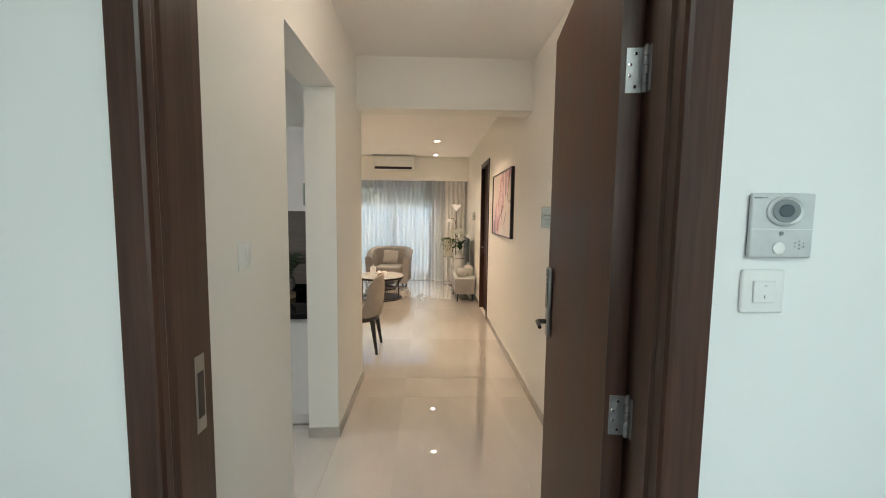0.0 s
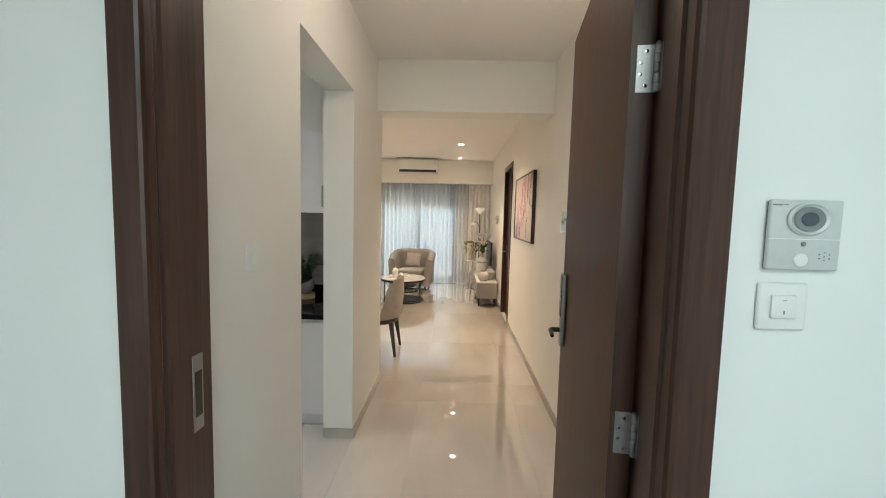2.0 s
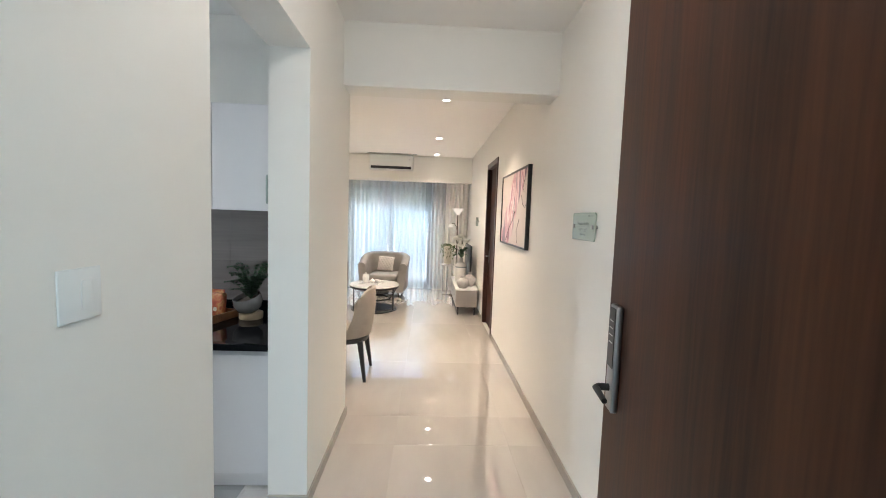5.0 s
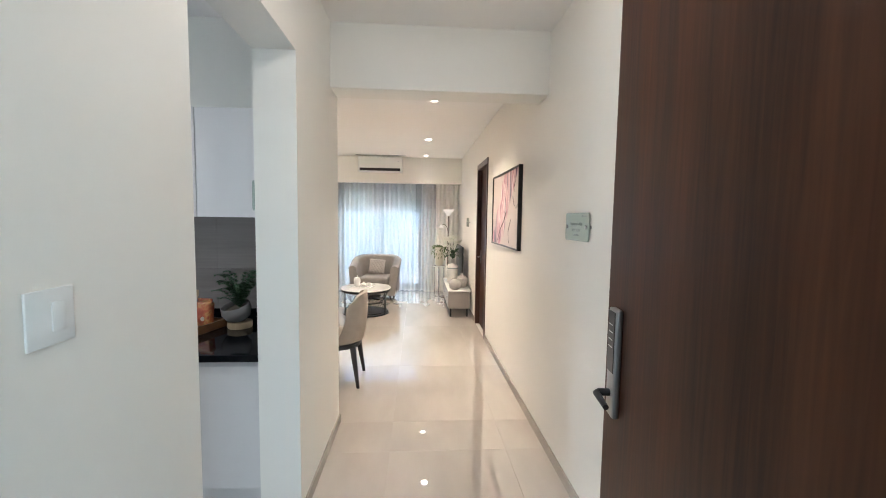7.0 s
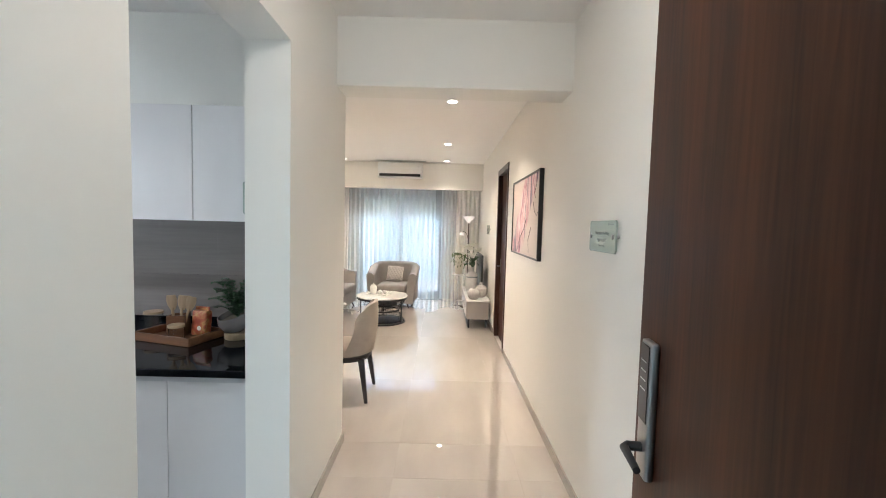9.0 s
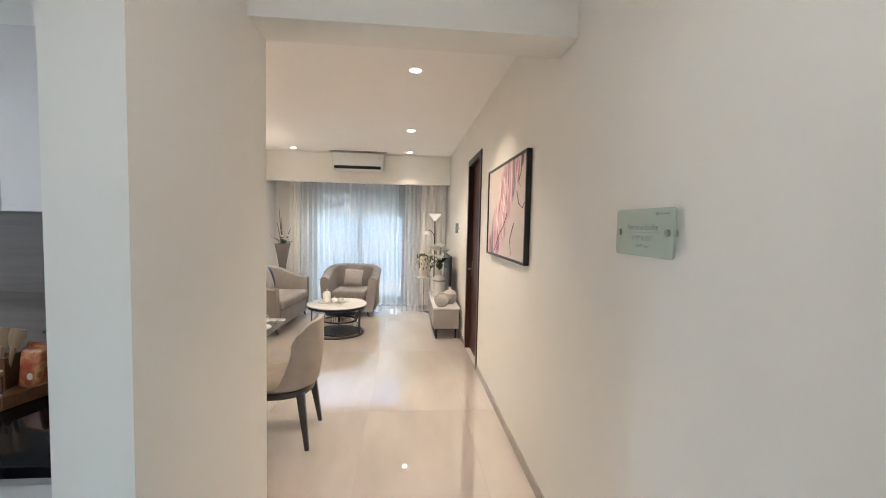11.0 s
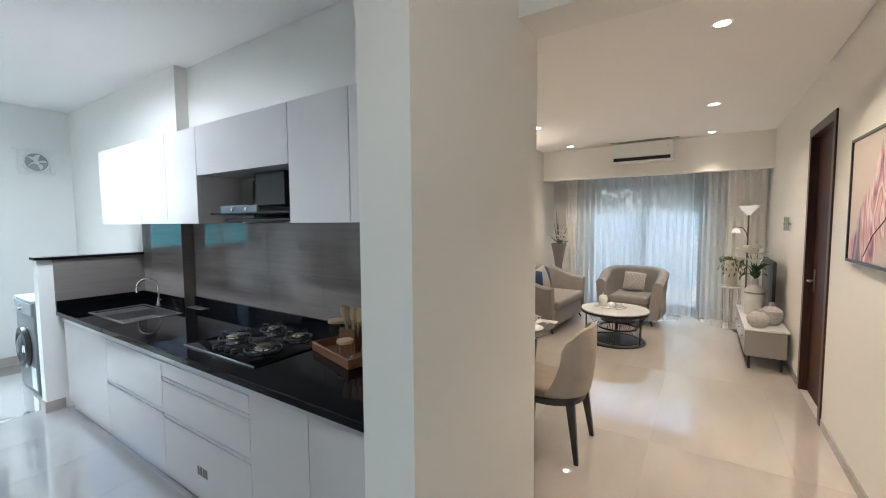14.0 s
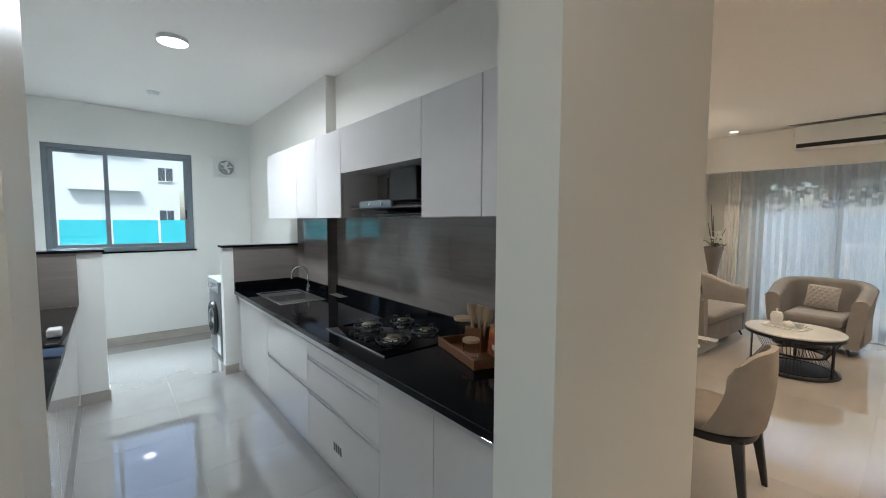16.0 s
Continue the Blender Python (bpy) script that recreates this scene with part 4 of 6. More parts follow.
kl = thing("ceiling_light", "round white surface light glowing on kitchen ceiling", "ceiling light", pose(-3.78, 2.31, C_KIT))
part("rim", lathe([(0, 0), (0.105, 0), (0.108, -0.012), (0.104, -0.028), (0.098, -0.03), (0.098, -0.024), (0, -0.024)], 36), M_TRIM, kl)
part("diffuser", lathe([(0, -0.031), (0.085, -0.031), (0.097, -0.028), (0.097, -0.025), (0, -0.025)], 36), M_LEDC, kl)
sm = thing("smoke_detector", "white round smoke detector on kitchen ceiling", "smoke detector", pose(-5.42, 2.31, C_KIT))
part("base", lathe([(0, 0), (0.062, 0), (0.062, -0.012), (0, -0.012)], 30), M_WHITE, sm)
part("cap", lathe([(0, -0.0125), (0.052, -0.0125), (0.048, -0.032), (0.03, -0.038), (0, -0.038)], 30), M_WHITE, sm)
# unseen fixture added to go with the landing ceiling fill
ll = thing("ceiling_light", "unseen long white housing added for the landing fill lamp", "ceiling light", pose(0.1, -0.9, 2.7))
part("housing", boxed(-0.62, -0.17, -0.03, 0.62, 0.17, 0, 0.005, 1), M_TRIM, ll)
part("diffuser", boxed(-0.6, -0.15, -0.034, 0.6, 0.15, -0.0305), glow("landing_fill_glow", (0.85, 1.0, 0.96), 2.0), ll)

ac = thing("air_conditioner", "white wall-mounted split air conditioner above curtains", "air conditioner", pose(-0.80, 9.0, 2.50))
w = 0.435
part("body", boxed(-w, -0.20, 0.0, w, 0, 0.30, 0.018, 4), M_WHITE, ac)
part("outlet", boxed(-w + 0.03, -0.204, 0.018, w - 0.04, -0.196, 0.070, 0.002, 1), M_BLACK, ac, "dark air outlet slot")
part("vane", boxed(-w + 0.035, -0.212, 0.012, w - 0.045, -0.205, 0.017, 0.001, 1), M_WHITE, ac)
part("top_grille", boxes(*[(-w + 0.03 + 0.05 * k, -0.17, 0.300, -w + 0.06 + 0.05 * k, -0.04, 0.303) for k in range(16)]), M_GREYPLASTIC, ac)
part("display", boxed(w - 0.09, -0.2025, 0.20, w - 0.06, -0.1995, 0.215), M_SILVER, ac)
single("linear_grille", boxed(-1.28, 8.78, C_LIV - 0.006, -0.30, 8.80, C_LIV - 0.0005), M_GREYPLASTIC, "thin dark slot in the ceiling above air conditioner", "ceiling slot")

# ---- seating ----
M_FAB = mat("taupe_velvet", (0.285, 0.258, 0.24), 0.85, vary=0.08, scale=9, bump=0.25, bump_scale=900)
M_FAB2 = mat("chair_suede", (0.36, 0.305, 0.255), 0.9, vary=0.10, scale=7, bump=0.25, bump_scale=900)
M_BLUE = mat("navy_cloth", (0.012, 0.035, 0.095), 0.85, vary=0.1, scale=14, bump=0.3, bump_scale=800)
M_DARKLEG = mat("black_brown_wood", (0.030, 0.024, 0.022), 0.45, vary=0.15, scale=12)


def quilted(name, colour):
    m = mat(name, colour, 0.85, vary=0.06, scale=10)
    n, l = m.node_tree.nodes, m.node_tree.links
    tc, sep = n.new("ShaderNodeTexCoord"), n.new("ShaderNodeSeparateXYZ")
    l.new(tc.outputs["Object"], sep.inputs[0])
    waves = []
    for sign in (1, -1):
        a = n.new("ShaderNodeMath")
        a.operation = "MULTIPLY_ADD"
        a.inputs[1].default_value = sign * 1.3
        l.new(sep.outputs["X"], a.inputs[0])
        l.new(sep.outputs["Z"], a.inputs[2])
        s = n.new("ShaderNodeMath")
        s.operation = "MULTIPLY"
        s.inputs[1].default_value = 40
        l.new(a.outputs[0], s.inputs[0])
        c = n.new("ShaderNodeMath")
        c.operation = "SINE"
        l.new(s.outputs[0], c.inputs[0])
        q = n.new("ShaderNodeMath")
        q.operation = "ABSOLUTE"
        l.new(c.outputs[0], q.inputs[0])
        waves.append(q)
    mn = n.new("ShaderNodeMath")
    mn.operation = "MINIMUM"
    l.new(waves[0].outputs[0], mn.inputs[0])
    l.new(waves[1].outputs[0], mn.inputs[1])
    bp = n.new("ShaderNodeBump")
    bp.inputs["Strength"].default_value, bp.inputs["Distance"].default_value = 0.9, 0.008
    l.new(mn.outputs[0], bp.inputs["Height"])
    l.new(bp.outputs["Normal"], n["Principled BSDF"].inputs["Normal"])
    return m


M_QUILT = quilted("quilted_grey_cloth", (0.43, 0.40, 0.38))


def pillow_mesh(w, h, t):
    bm = bmesh.new()
    n = 14
    for side in (1, -1):
        rows = []
        for i in range(n + 1):
            u = 2 * i / n - 1
            row = []
            for j in range(n + 1):
                v = 2 * j / n - 1
                puff = t * ((1 - abs(u) ** 2.6) * (1 - abs(v) ** 2.6)) ** 0.55
                pull = 1 - 0.07 * (u * u * v * v) + 0.0 - 0.05 * (1 - u * u) * abs(v) ** 3 * 0.6
                row.append((w * u * (1 - 0.05 * (1 - v * v) * abs(u) ** 3), side * puff, h * v * pull))
            rows.append(row)
        sheet(rows, bm)
    bmesh.ops.remove_doubles(bm, verts=bm.verts, dist=0.0008)
    return bm


def cushion(m, w, h, t, material, label):
    return single("throw_pillow", pillow_mesh(w, h, t), material, label, "pillow", m)


def tub_path(width, depth, r, n=10):
    """Centre line of a U: up one side, round the back and down the other. The front is -y."""
    pts = [(-width, -depth)]
    pts += [(-width, -depth + (2 * depth - r) * k / 6) for k in range(1, 6)]
    pts += [(-width + r - r * math.cos(a), depth - r + r * math.sin(a)) for a in [math.pi / 2 * k / n for k in range(n + 1)]]
    m = [(-x, y) for x, y in pts[::-1]]
    mid = [(-width + r + (2 * width - 2 * r) * k / 8, depth) for k in range(1, 8)] if width - r > 0.02 else []
    return pts + mid + m


def tub_shell(width, depth, r, z0, arm_h, back_h, thick, flare):
    path = tub_path(width, depth, r)
    bm = bmesh.new()
    rings = []
    L = len(path)
    for i, (x, y) in enumerate(path):
        a, b = path[max(i - 1, 0)], path[min(i + 1, L - 1)]
        t = Vector((b[0] - a[0], b[1] - a[1], 0)).normalized()
        out = Vector((-t.y, t.x, 0))
        s = max(0.0, min(1.0, (y + depth * 0.95) / (2 * depth * 0.9)))
        s = s * s * (3 - 2 * s)
        h = arm_h + (back_h - arm_h) * s
        rr = thick * 0.5
        prof = [(-rr * 0.9, z0), (-rr, z0 + (h - z0) * 0.5), (-rr * 0.95, h - rr * 0.8)] + [(-rr * math.cos(q), h - rr * 0.8 + rr * 0.8 * math.sin(q)) for q in [math.pi * k / 7 for k in range(1, 7)]] + [(rr, h - rr * 0.8), (rr * 1.0, z0 + (h - z0) * 0.5), (rr * 0.8, z0)]
        rings.append([bm.verts.new(Vector((x, y, 0)) + out * (o + flare * (z - z0)) + Vector((0, 0, z))) for o, z in prof])
    k = len(rings[0])
    for a, b in zip(rings, rings[1:]):
        for j in range(k):
            bm.faces.new((a[j], a[(j + 1) % k], b[(j + 1) % k], b[j]))
    bm.faces.new(rings[0])
    bm.faces.new(rings[-1][::-1])
    return bm, path


def piping(path, width, depth, z0, arm_h, back_h, thick, flare):
    pts = []
    L = len(path)
    for i, (x, y) in enumerate(path):
        a, b = path[max(i - 1, 0)], path[min(i + 1, L - 1)]
        t = Vector((b[0] - a[0], b[1] - a[1], 0)).normalized()
        out = Vector((-t.y, t.x, 0))
        s = max(0.0, min(1.0, (y + depth * 0.95) / (2 * depth * 0.9)))
        s = s * s * (3 - 2 * s)
        h = arm_h + (back_h - arm_h) * s - thick * 0.30
        p = Vector((x, y, 0)) + out * (thick * 0.5 + 0.002 + flare * (h - z0)) + Vector((0, 0, h))
        pts.append(p)
    return tube(pts, 0.006, 6)


def tub_seat(name, label, category, m, width, depth, r, arm_h, back_h, thick, flare, seat_z, splits=1, quilt=False):
    s = thing(name, label, category, m)
    z0 = 0.085
    bm, path = tub_shell(width, depth, r, z0, arm_h, back_h, thick, flare)
    part("backrest", bm, M_FAB, s)
    part("piping", piping(path, width, depth, z0, arm_h, back_h, thick, flare), M_DARKFAB, s)
    iw, idp = width - thick * 0.5, depth - thick * 0.5
    part("base", boxed(-iw + 0.004, -depth + 0.0, z0, iw - 0.004, idp, seat_z - 0.13, 0.02, 2), M_FAB, s)
    for k in range(splits):
        a = -iw + 2 * iw * k / splits + 0.004
        part("seat_cushion", boxed(a, -depth - 0.04, seat_z - 0.13, a + 2 * iw / splits - 0.008, idp - 0.02, seat_z, 0.045, 5), M_FAB, s)
    if quilt:
        part("side_panel", boxed(width + thick * 0.5 + 0.012, -depth * 0.8, z0 + 0.05, width + thick * 0.5 + 0.026, depth * 0.45, arm_h - 0.13, 0.006, 2), M_QUILTY, s, "quilted side panel")
    for sx in (-1, 1):
        for sy in (-1, 1):
            part("leg", tube([(sx * (width - 0.04), sy * (depth - 0.06) - (0.0 if sy > 0 else 0.0), z0 + 0.01), (sx * (width - 0.01), sy * (depth - 0.02), 0)], [0.020, 0.010], 10), M_DARKLEG, s)
    return s


M_DARKFAB = mat("taupe_piping", (0.20, 0.165, 0.145), 0.8, vary=0.05)
M_QUILTY = mat("quilted_side", (0.31, 0.265, 0.24), 0.85, vary=0.25, scale=38, bump=1.0, bump_scale=45)
tub_seat("armchair", "taupe velvet tub armchair with quilted side panels", "armchair", pose(-0.87, 8.77, 0, 0, 0, -4), 0.35, 0.34, 0.30, 0.66, 0.83, 0.15, 0.10, 0.44, 1, True)
cushion(pose(-0.87, 8.91, 0.60, -16, 4, -4), 0.165, 0.155, 0.055, M_QUILT, "grey quilted throw pillow on taupe armchair")
tub_seat("sofa", "taupe velvet curved two-seat sofa against wall", "sofa", pose(-2.0, 7.94, 0, 0, 0, 87), 0.65, 0.37, 0.30, 0.66, 0.84, 0.12, 0.10, 0.45, 1)
cushion(pose(-2.08, 7.60, 0.66, -14, 8, 66), 0.20, 0.185, 0.06, M_BLUE, "navy blue throw pillow on taupe sofa")
cushion(pose(-2.06, 7.93, 0.67, -16, -8, 88), 0.20, 0.195, 0.06, M_QUILT, "grey quilted throw pillow on taupe sofa")
cushion(pose(-2.10, 8.24, 0.66, -14, 4, 100), 0.20, 0.185, 0.055, M_BLUE, "navy blue throw pillow on taupe sofa")

# dining chair, facing -x
chair = thing("dining_chair", "taupe suede dining chair with black wooden legs", "chair", pose(-0.845, 4.585, 0))


def chair_outline(a, grow=0.0):
    """Seat outline: rounded to the back (+x), squarer to the front."""
    c, s = math.cos(a), math.sin(a)
    e = 0.75 if c < 0 else 0.9
    return ((0.235 + grow) * math.copysign(abs(c) ** e, c), (0.235 + grow) * math.copysign(abs(s) ** (0.8), s))


bm = bmesh.new()
rings = []
for z, g in ((0.405, -0.005), (0.425, 0.003), (0.455, 0.003), (0.474, -0.012), (0.484, -0.05), (0.488, -0.12)):
    rings.append([bm.verts.new((*chair_outline(2 * math.pi * k / 48, g), z)) for k in range(48)])
for a, b in zip(rings, rings[1:]):
    for k in range(48):
        bm.faces.new((a[k], a[(k + 1) % 48], b[(k + 1) % 48], b[k]))
bm.faces.new(rings[0][::-1])
bm.faces.new(rings[-1])
part("seat", bm, M_FAB2, chair)
bm = bmesh.new()
rings = []
for z, g in ((0.365, -0.012), (0.365, 0.012), (0.404, 0.016), (0.404, -0.012)):
    rings.append([bm.verts.new((*chair_outline(2 * math.pi * k / 48, g), z)) for k in range(48)])
for a, b in zip(rings, rings[1:] + rings[:1]):
    for k in range(48):
        bm.faces.new((a[k], a[(k + 1) % 48], b[(k + 1) % 48], b[k]))
part("seat_frame", bm, M_DARKLEG, chair)
rows = []
N = 28
for iz in range(13):
    v = iz / 12
    row = []
    for k in range(N + 1):
        e = 2 * k / N - 1
        top = 0.875 - 0.10 * abs(e) ** 4 - 0.05 * abs(e) ** 12
        z = 0.43 + (top - 0.43) * v
        a = radians(82) * e * (1 - 0.33 * v ** 0.8)
        x, y = chair_outline(a, 0.006)
        lean = (z - 0.43) * 0.07
        row.append((x + lean + 0.018 * (1 - abs(e)) * math.sin(math.pi * v), y * (1 - 0.10 * v), z))
    rows.append(row)
part("backrest", sheet(rows, None, -0.034), M_FAB2, chair, "curved upholstered backrest")
for lx, ly, ox, oy in ((0.195, -0.175, 0.055, -0.04), (0.195, 0.175, 0.055, 0.04), (-0.18, -0.185, -0.02, -0.015), (-0.18, 0.185, -0.02, 0.015)):
    bm = bmesh.new()
    lo = [bm.verts.new((lx + ox + 0.014 * a, ly + oy + 0.014 * b, 0)) for a, b in ((-1, -1), (1, -1), (1, 1), (-1, 1))]
    hi = [bm.verts.new((lx + 0.027 * a, ly + 0.024 * b, 0.385)) for a, b in ((-1, -1), (1, -1), (1, 1), (-1, 1))]
    for k in range(4):
        bm.faces.new((lo[k], lo[(k + 1) % 4], hi[(k + 1) % 4], hi[k]))
    bm.faces.new(lo[::-1])
    bm.faces.new(hi)
    bmesh.ops.bevel(bm, geom=list(bm.edges), offset=0.004, segments=2, profile=0.5, affect="EDGES")
    part("leg", bm, M_DARKLEG, chair)

# dining table
M_MARBLE = mat("white_marble", (0.76, 0.75, 0.73), 0.15, vary=0.06, scale=4)
table = thing("dining_table", "white marble-top dining table with black slab legs", "table", pose(-1.44, 4.65, 0))
part("tabletop", boxed(-0.5, -0.70, 0.73, 0.5, 0.43, 0.752, 0.009, 3), M_MARBLE, table)
part("frame", boxed(-0.40, -0.60, 0.70, 0.40, 0.34, 0.729), M_DARKLEG, table, smooth=False)
for lx in (-0.36, 0.34):
    for ly in (-0.55, 0.27):
        bm = bmesh.new()
        s = 1 if lx > 0 else -1
        lo = [bm.verts.new((lx - 0.07 * s + 0.035 * p, ly + 0.022 * q, 0)) for p, q in ((-1, -1), (1, -1), (1, 1), (-1, 1))]
        hi = [bm.verts.new((lx + 0.045 * p, ly + 0.022 * q, 0.70)) for p, q in ((-1, -1), (1, -1), (1, 1), (-1, 1))]
        for k in range(4):
            bm.faces.new((lo[k], lo[(k + 1) % 4], hi[(k + 1) % 4], hi[k]))
        bm.faces.new(lo[::-1])
        bm.faces.new(hi)
        part("leg", bm, M_DARKLEG, table, smooth=False)

# ---- coffee table and tea set ----
M_PORC = mat("white_porcelain", (0.80, 0.79, 0.77), 0.12, vary=0.02, scale=8)
ct = thing("coffee_table", "round marble-top coffee table on black wire frame", "coffee table", pose(-0.905, 7.42, 0))
part("tabletop", lathe([(0, 0.405), (0.40, 0.405), (0.412, 0.410), (0.415, 0.420), (0.410, 0.428), (0, 0.428)], 64), M_MARBLE, ct)
part("top_band", lathe([(0.385, 0.375), (0.408, 0.375), (0.408, 0.404), (0.385, 0.404), (0.385, 0.375)], 64), M_BLACKMETAL, ct)
part("base_ring", lathe([(0.34, 0.0), (0.385, 0.0), (0.385, 0.018), (0.34, 0.018), (0.34, 0.0)], 64), M_BLACKMETAL, ct)
part("middle_ring", lathe([(0.215, 0.165), (0.245, 0.165), (0.245, 0.185), (0.215, 0.185), (0.215, 0.165)], 56), M_BLACKMETAL, ct, at=pose(0.03, 0.06, 0))
part("middle_shelf", lathe([(0, 0.135), (0.214, 0.135), (0.214, 0.150), (0, 0.150)], 48), M_BLACKMETAL, ct, at=pose(0.03, 0.06, 0.13))
part("lower_shelf", lathe([(0, 0.0), (0.28, 0.0), (0.28, 0.012), (0, 0.012)], 48), M_BLACKMETAL, ct, at=pose(0.03, 0.05, 0.001))
for k, a in enumerate([math.radians(q) for q in (-150, -25, 95)]):
    part("post", boxed(-0.014, -0.006, 0.018, 0.014, 0.006, 0.375), M_BLACKMETAL, ct, smooth=False, at=pose(0.365 * math.cos(a), 0.365 * math.sin(a), 0, 0, 0, math.degrees(a) + 90))
for grp in (-95, -30, 60, 140):
    for k in range(6):
        a = radians(grp + 5.5 * k)
        part("wire", tube([(0.372 * math.cos(a), 0.372 * math.sin(a), 0.018), (0.27 * math.cos(a), 0.27 * math.sin(a), 0.175), (0.385 * math.cos(a), 0.385 * math.sin(a), 0.376)], 0.0032, 6), M_BLACKMETAL, ct)
tray = thing("serving_tray", "white porcelain tray on marble coffee table", "tray", pose(-0.97, 7.45, 0.428, 0, 0, -14))
part("plate", boxes((-0.17, -0.11, 0.0, 0.17, 0.11, 0.008, 0.003, 1)), M_PORC, tray)
part("rim", boxes((-0.18, -0.12, 0.004, 0.18, -0.11, 0.018, 0.003, 1), (-0.18, 0.11, 0.004, 0.18, 0.12, 0.018, 0.003, 1), (-0.18, -0.11, 0.004, -0.17, 0.11, 0.018, 0.003, 1), (0.17, -0.11, 0.004, 0.18, 0.11, 0.018, 0.003, 1)), M_PORC, tray)
pot = thing("teapot", "tall white porcelain teapot with lid on tray", "teapot", pose(-1.06, 7.47, 0.437))
part("body", lathe([(0, 0), (0.042, 0), (0.050, 0.02), (0.058, 0.08), (0.056, 0.115), (0.046, 0.13), (0, 0.13)], 32), M_PORC, pot)
lid = part("lid", lathe([(0, 0.131), (0.048, 0.131), (0.044, 0.142), (0.02, 0.150), (0, 0.151)], 32), M_PORC, pot)
part("knob", lathe([(0, 0.1515), (0.009, 0.1515), (0.006, 0.16), (0.012, 0.170), (0.008, 0.178), (0, 0.180)], 18), M_PORC, lid)
sb = thing("sugar_bowl", "small white porcelain sugar bowl with lid", "bowl", pose(-0.945, 7.42, 0.437))
part("body", lathe([(0, 0), (0.025, 0), (0.040, 0.015), (0.044, 0.035), (0.036, 0.05), (0, 0.05)], 28), M_PORC, sb)
part("lid", lathe([(0, 0.051), (0.036, 0.051), (0.02, 0.066), (0.006, 0.07), (0.009, 0.080), (0, 0.083)], 24), M_PORC, sb)


def tea_cup(m, label, r=0.045):
    c = thing("cup", label, "cup", m)
    part("bowl", lathe([(0, 0.004), (r * 0.45, 0.0), (r * 0.55, 0.004), (r * 0.85, 0.02), (r, 0.055), (r * 0.95, 0.056), (r * 0.78, 0.022), (0, 0.008)], 30), M_PORC, c)
    part("handle", tube([(r * 0.9, 0, 0.045), (r + 0.02, 0, 0.046), (r + 0.026, 0, 0.030), (r + 0.012, 0, 0.016), (r * 0.8, 0, 0.016)], 0.004, 8), M_PORC, c)
    return c


tea_cup(pose(-0.865, 7.45, 0.437, 0, 0, 30), "white porcelain cup on serving tray", 0.04)

# ---- place settings on the dining table ----
M_MAT = mat("grey_place_mat", (0.10, 0.095, 0.09), 0.8, vary=0.2, scale=60, bump=0.4, bump_scale=300)
for px, py in ((-1.06, 4.74),):
    single("place_mat", boxed(-0.16, -0.22, 0, 0.16, 0.22, 0.004, 0.001, 1), M_MAT, "dark grey woven place mat on table", "place mat", pose(px, py, 0.752))
    single("dinner_plate", lathe([(0, 0.0), (0.08, 0.0), (0.125, 0.016), (0.127, 0.018), (0.08, 0.005), (0, 0.005)], 40), M_PORC, "white porcelain dinner plate on place mat", "plate", pose(px - 0.0, py - 0.06, 0.756))
    single("napkin", sheet([[(0.09 * u, 0.06 * v, 0.004 * math.sin(5 * u + 3 * v) + 0.006) for u in [k / 6 - 1 for k in range(13)]] for v in [k / 5 - 1 for k in range(11)]], None, 0.004), M_PORC, "folded white cloth napkin on plate", "napkin", pose(px, py - 0.06, 0.764))
    single("saucer", lathe([(0, 0.0), (0.05, 0.0), (0.082, 0.012), (0.084, 0.014), (0.05, 0.004), (0, 0.004)], 36), M_PORC, "white porcelain saucer on place mat", "saucer", pose(px - 0.04, py + 0.15, 0.756))
    tea_cup(pose(px - 0.04, py + 0.15, 0.762, 0, 0, 40), "white porcelain cup on saucer", 0.055)
    spoon = thing("spoon", "steel spoon beside the saucer", "spoon", pose(px + 0.09, py + 0.16, 0.7565))
    part("bowl", lathe([(0, 0), (0.012, 0.001), (0.018, 0.005), (0.016, 0.006), (0, 0.003)], 20), M_CHROME, spoon)
    part("handle", tube([(0, 0.015, 0.004), (0, 0.07, 0.007), (0, 0.13, 0.004)], [0.003, 0.002, 0.004], 6), M_CHROME, spoon)

# ---- tv unit and what stands on it ----
M_TAUPE = mat("taupe_lacquer", (0.33, 0.30, 0.28), 0.35, vary=0.03)
tv = thing("tv_unit", "low taupe tv unit with marble top and black legs", "tv unit", pose(0.625, 7.75, 0))
part("body", boxed(-0.165, -0.69, 0.14, 0.175, 0.70, 0.415, 0.012, 3), M_TAUPE, tv)
part("top", boxed(-0.185, -0.71, 0.415, 0.19, 0.71, 0.440, 0.006, 2), M_MARBLE, tv)
for k in range(3):
    d = part("drawer_front", boxed(-0.176, -0.68 + 0.457 * k, 0.155, -0.163, -0.68 + 0.457 * k + 0.45, 0.405, 0.004, 1), M_TAUPE, tv)
    part("knob", lathe([(0, 0), (0.012, 0), (0.012, 0.018), (0, 0.02)], 16), M_STEEL, d, at=pose(-0.176, -0.455 + 0.457 * k, 0.30, 0, -90, 0))
for sx, sy in ((-0.13, -0.62), (0.14, -0.62), (-0.13, 0.62), (0.14, 0.62)):
    part("leg", boxed(sx - 0.012, sy - 0.02, 0, sx + 0.012, sy + 0.02, 0.14), M_BLACKMETAL, tv, smooth=False)
part("runner", boxed(-0.142, -0.66, 0.0, -0.118, 0.66, 0.012), M_BLACKMETAL, tv, smooth=False)
M_CRACKLE = mat("crackled_ceramic", (0.46, 0.43, 0.41), 0.2, vary=0.18, scale=60, bump=0.15, bump_scale=120)
M_GREYCER = mat("pale_ceramic", (0.60, 0.58, 0.56), 0.3, vary=0.08, scale=10)
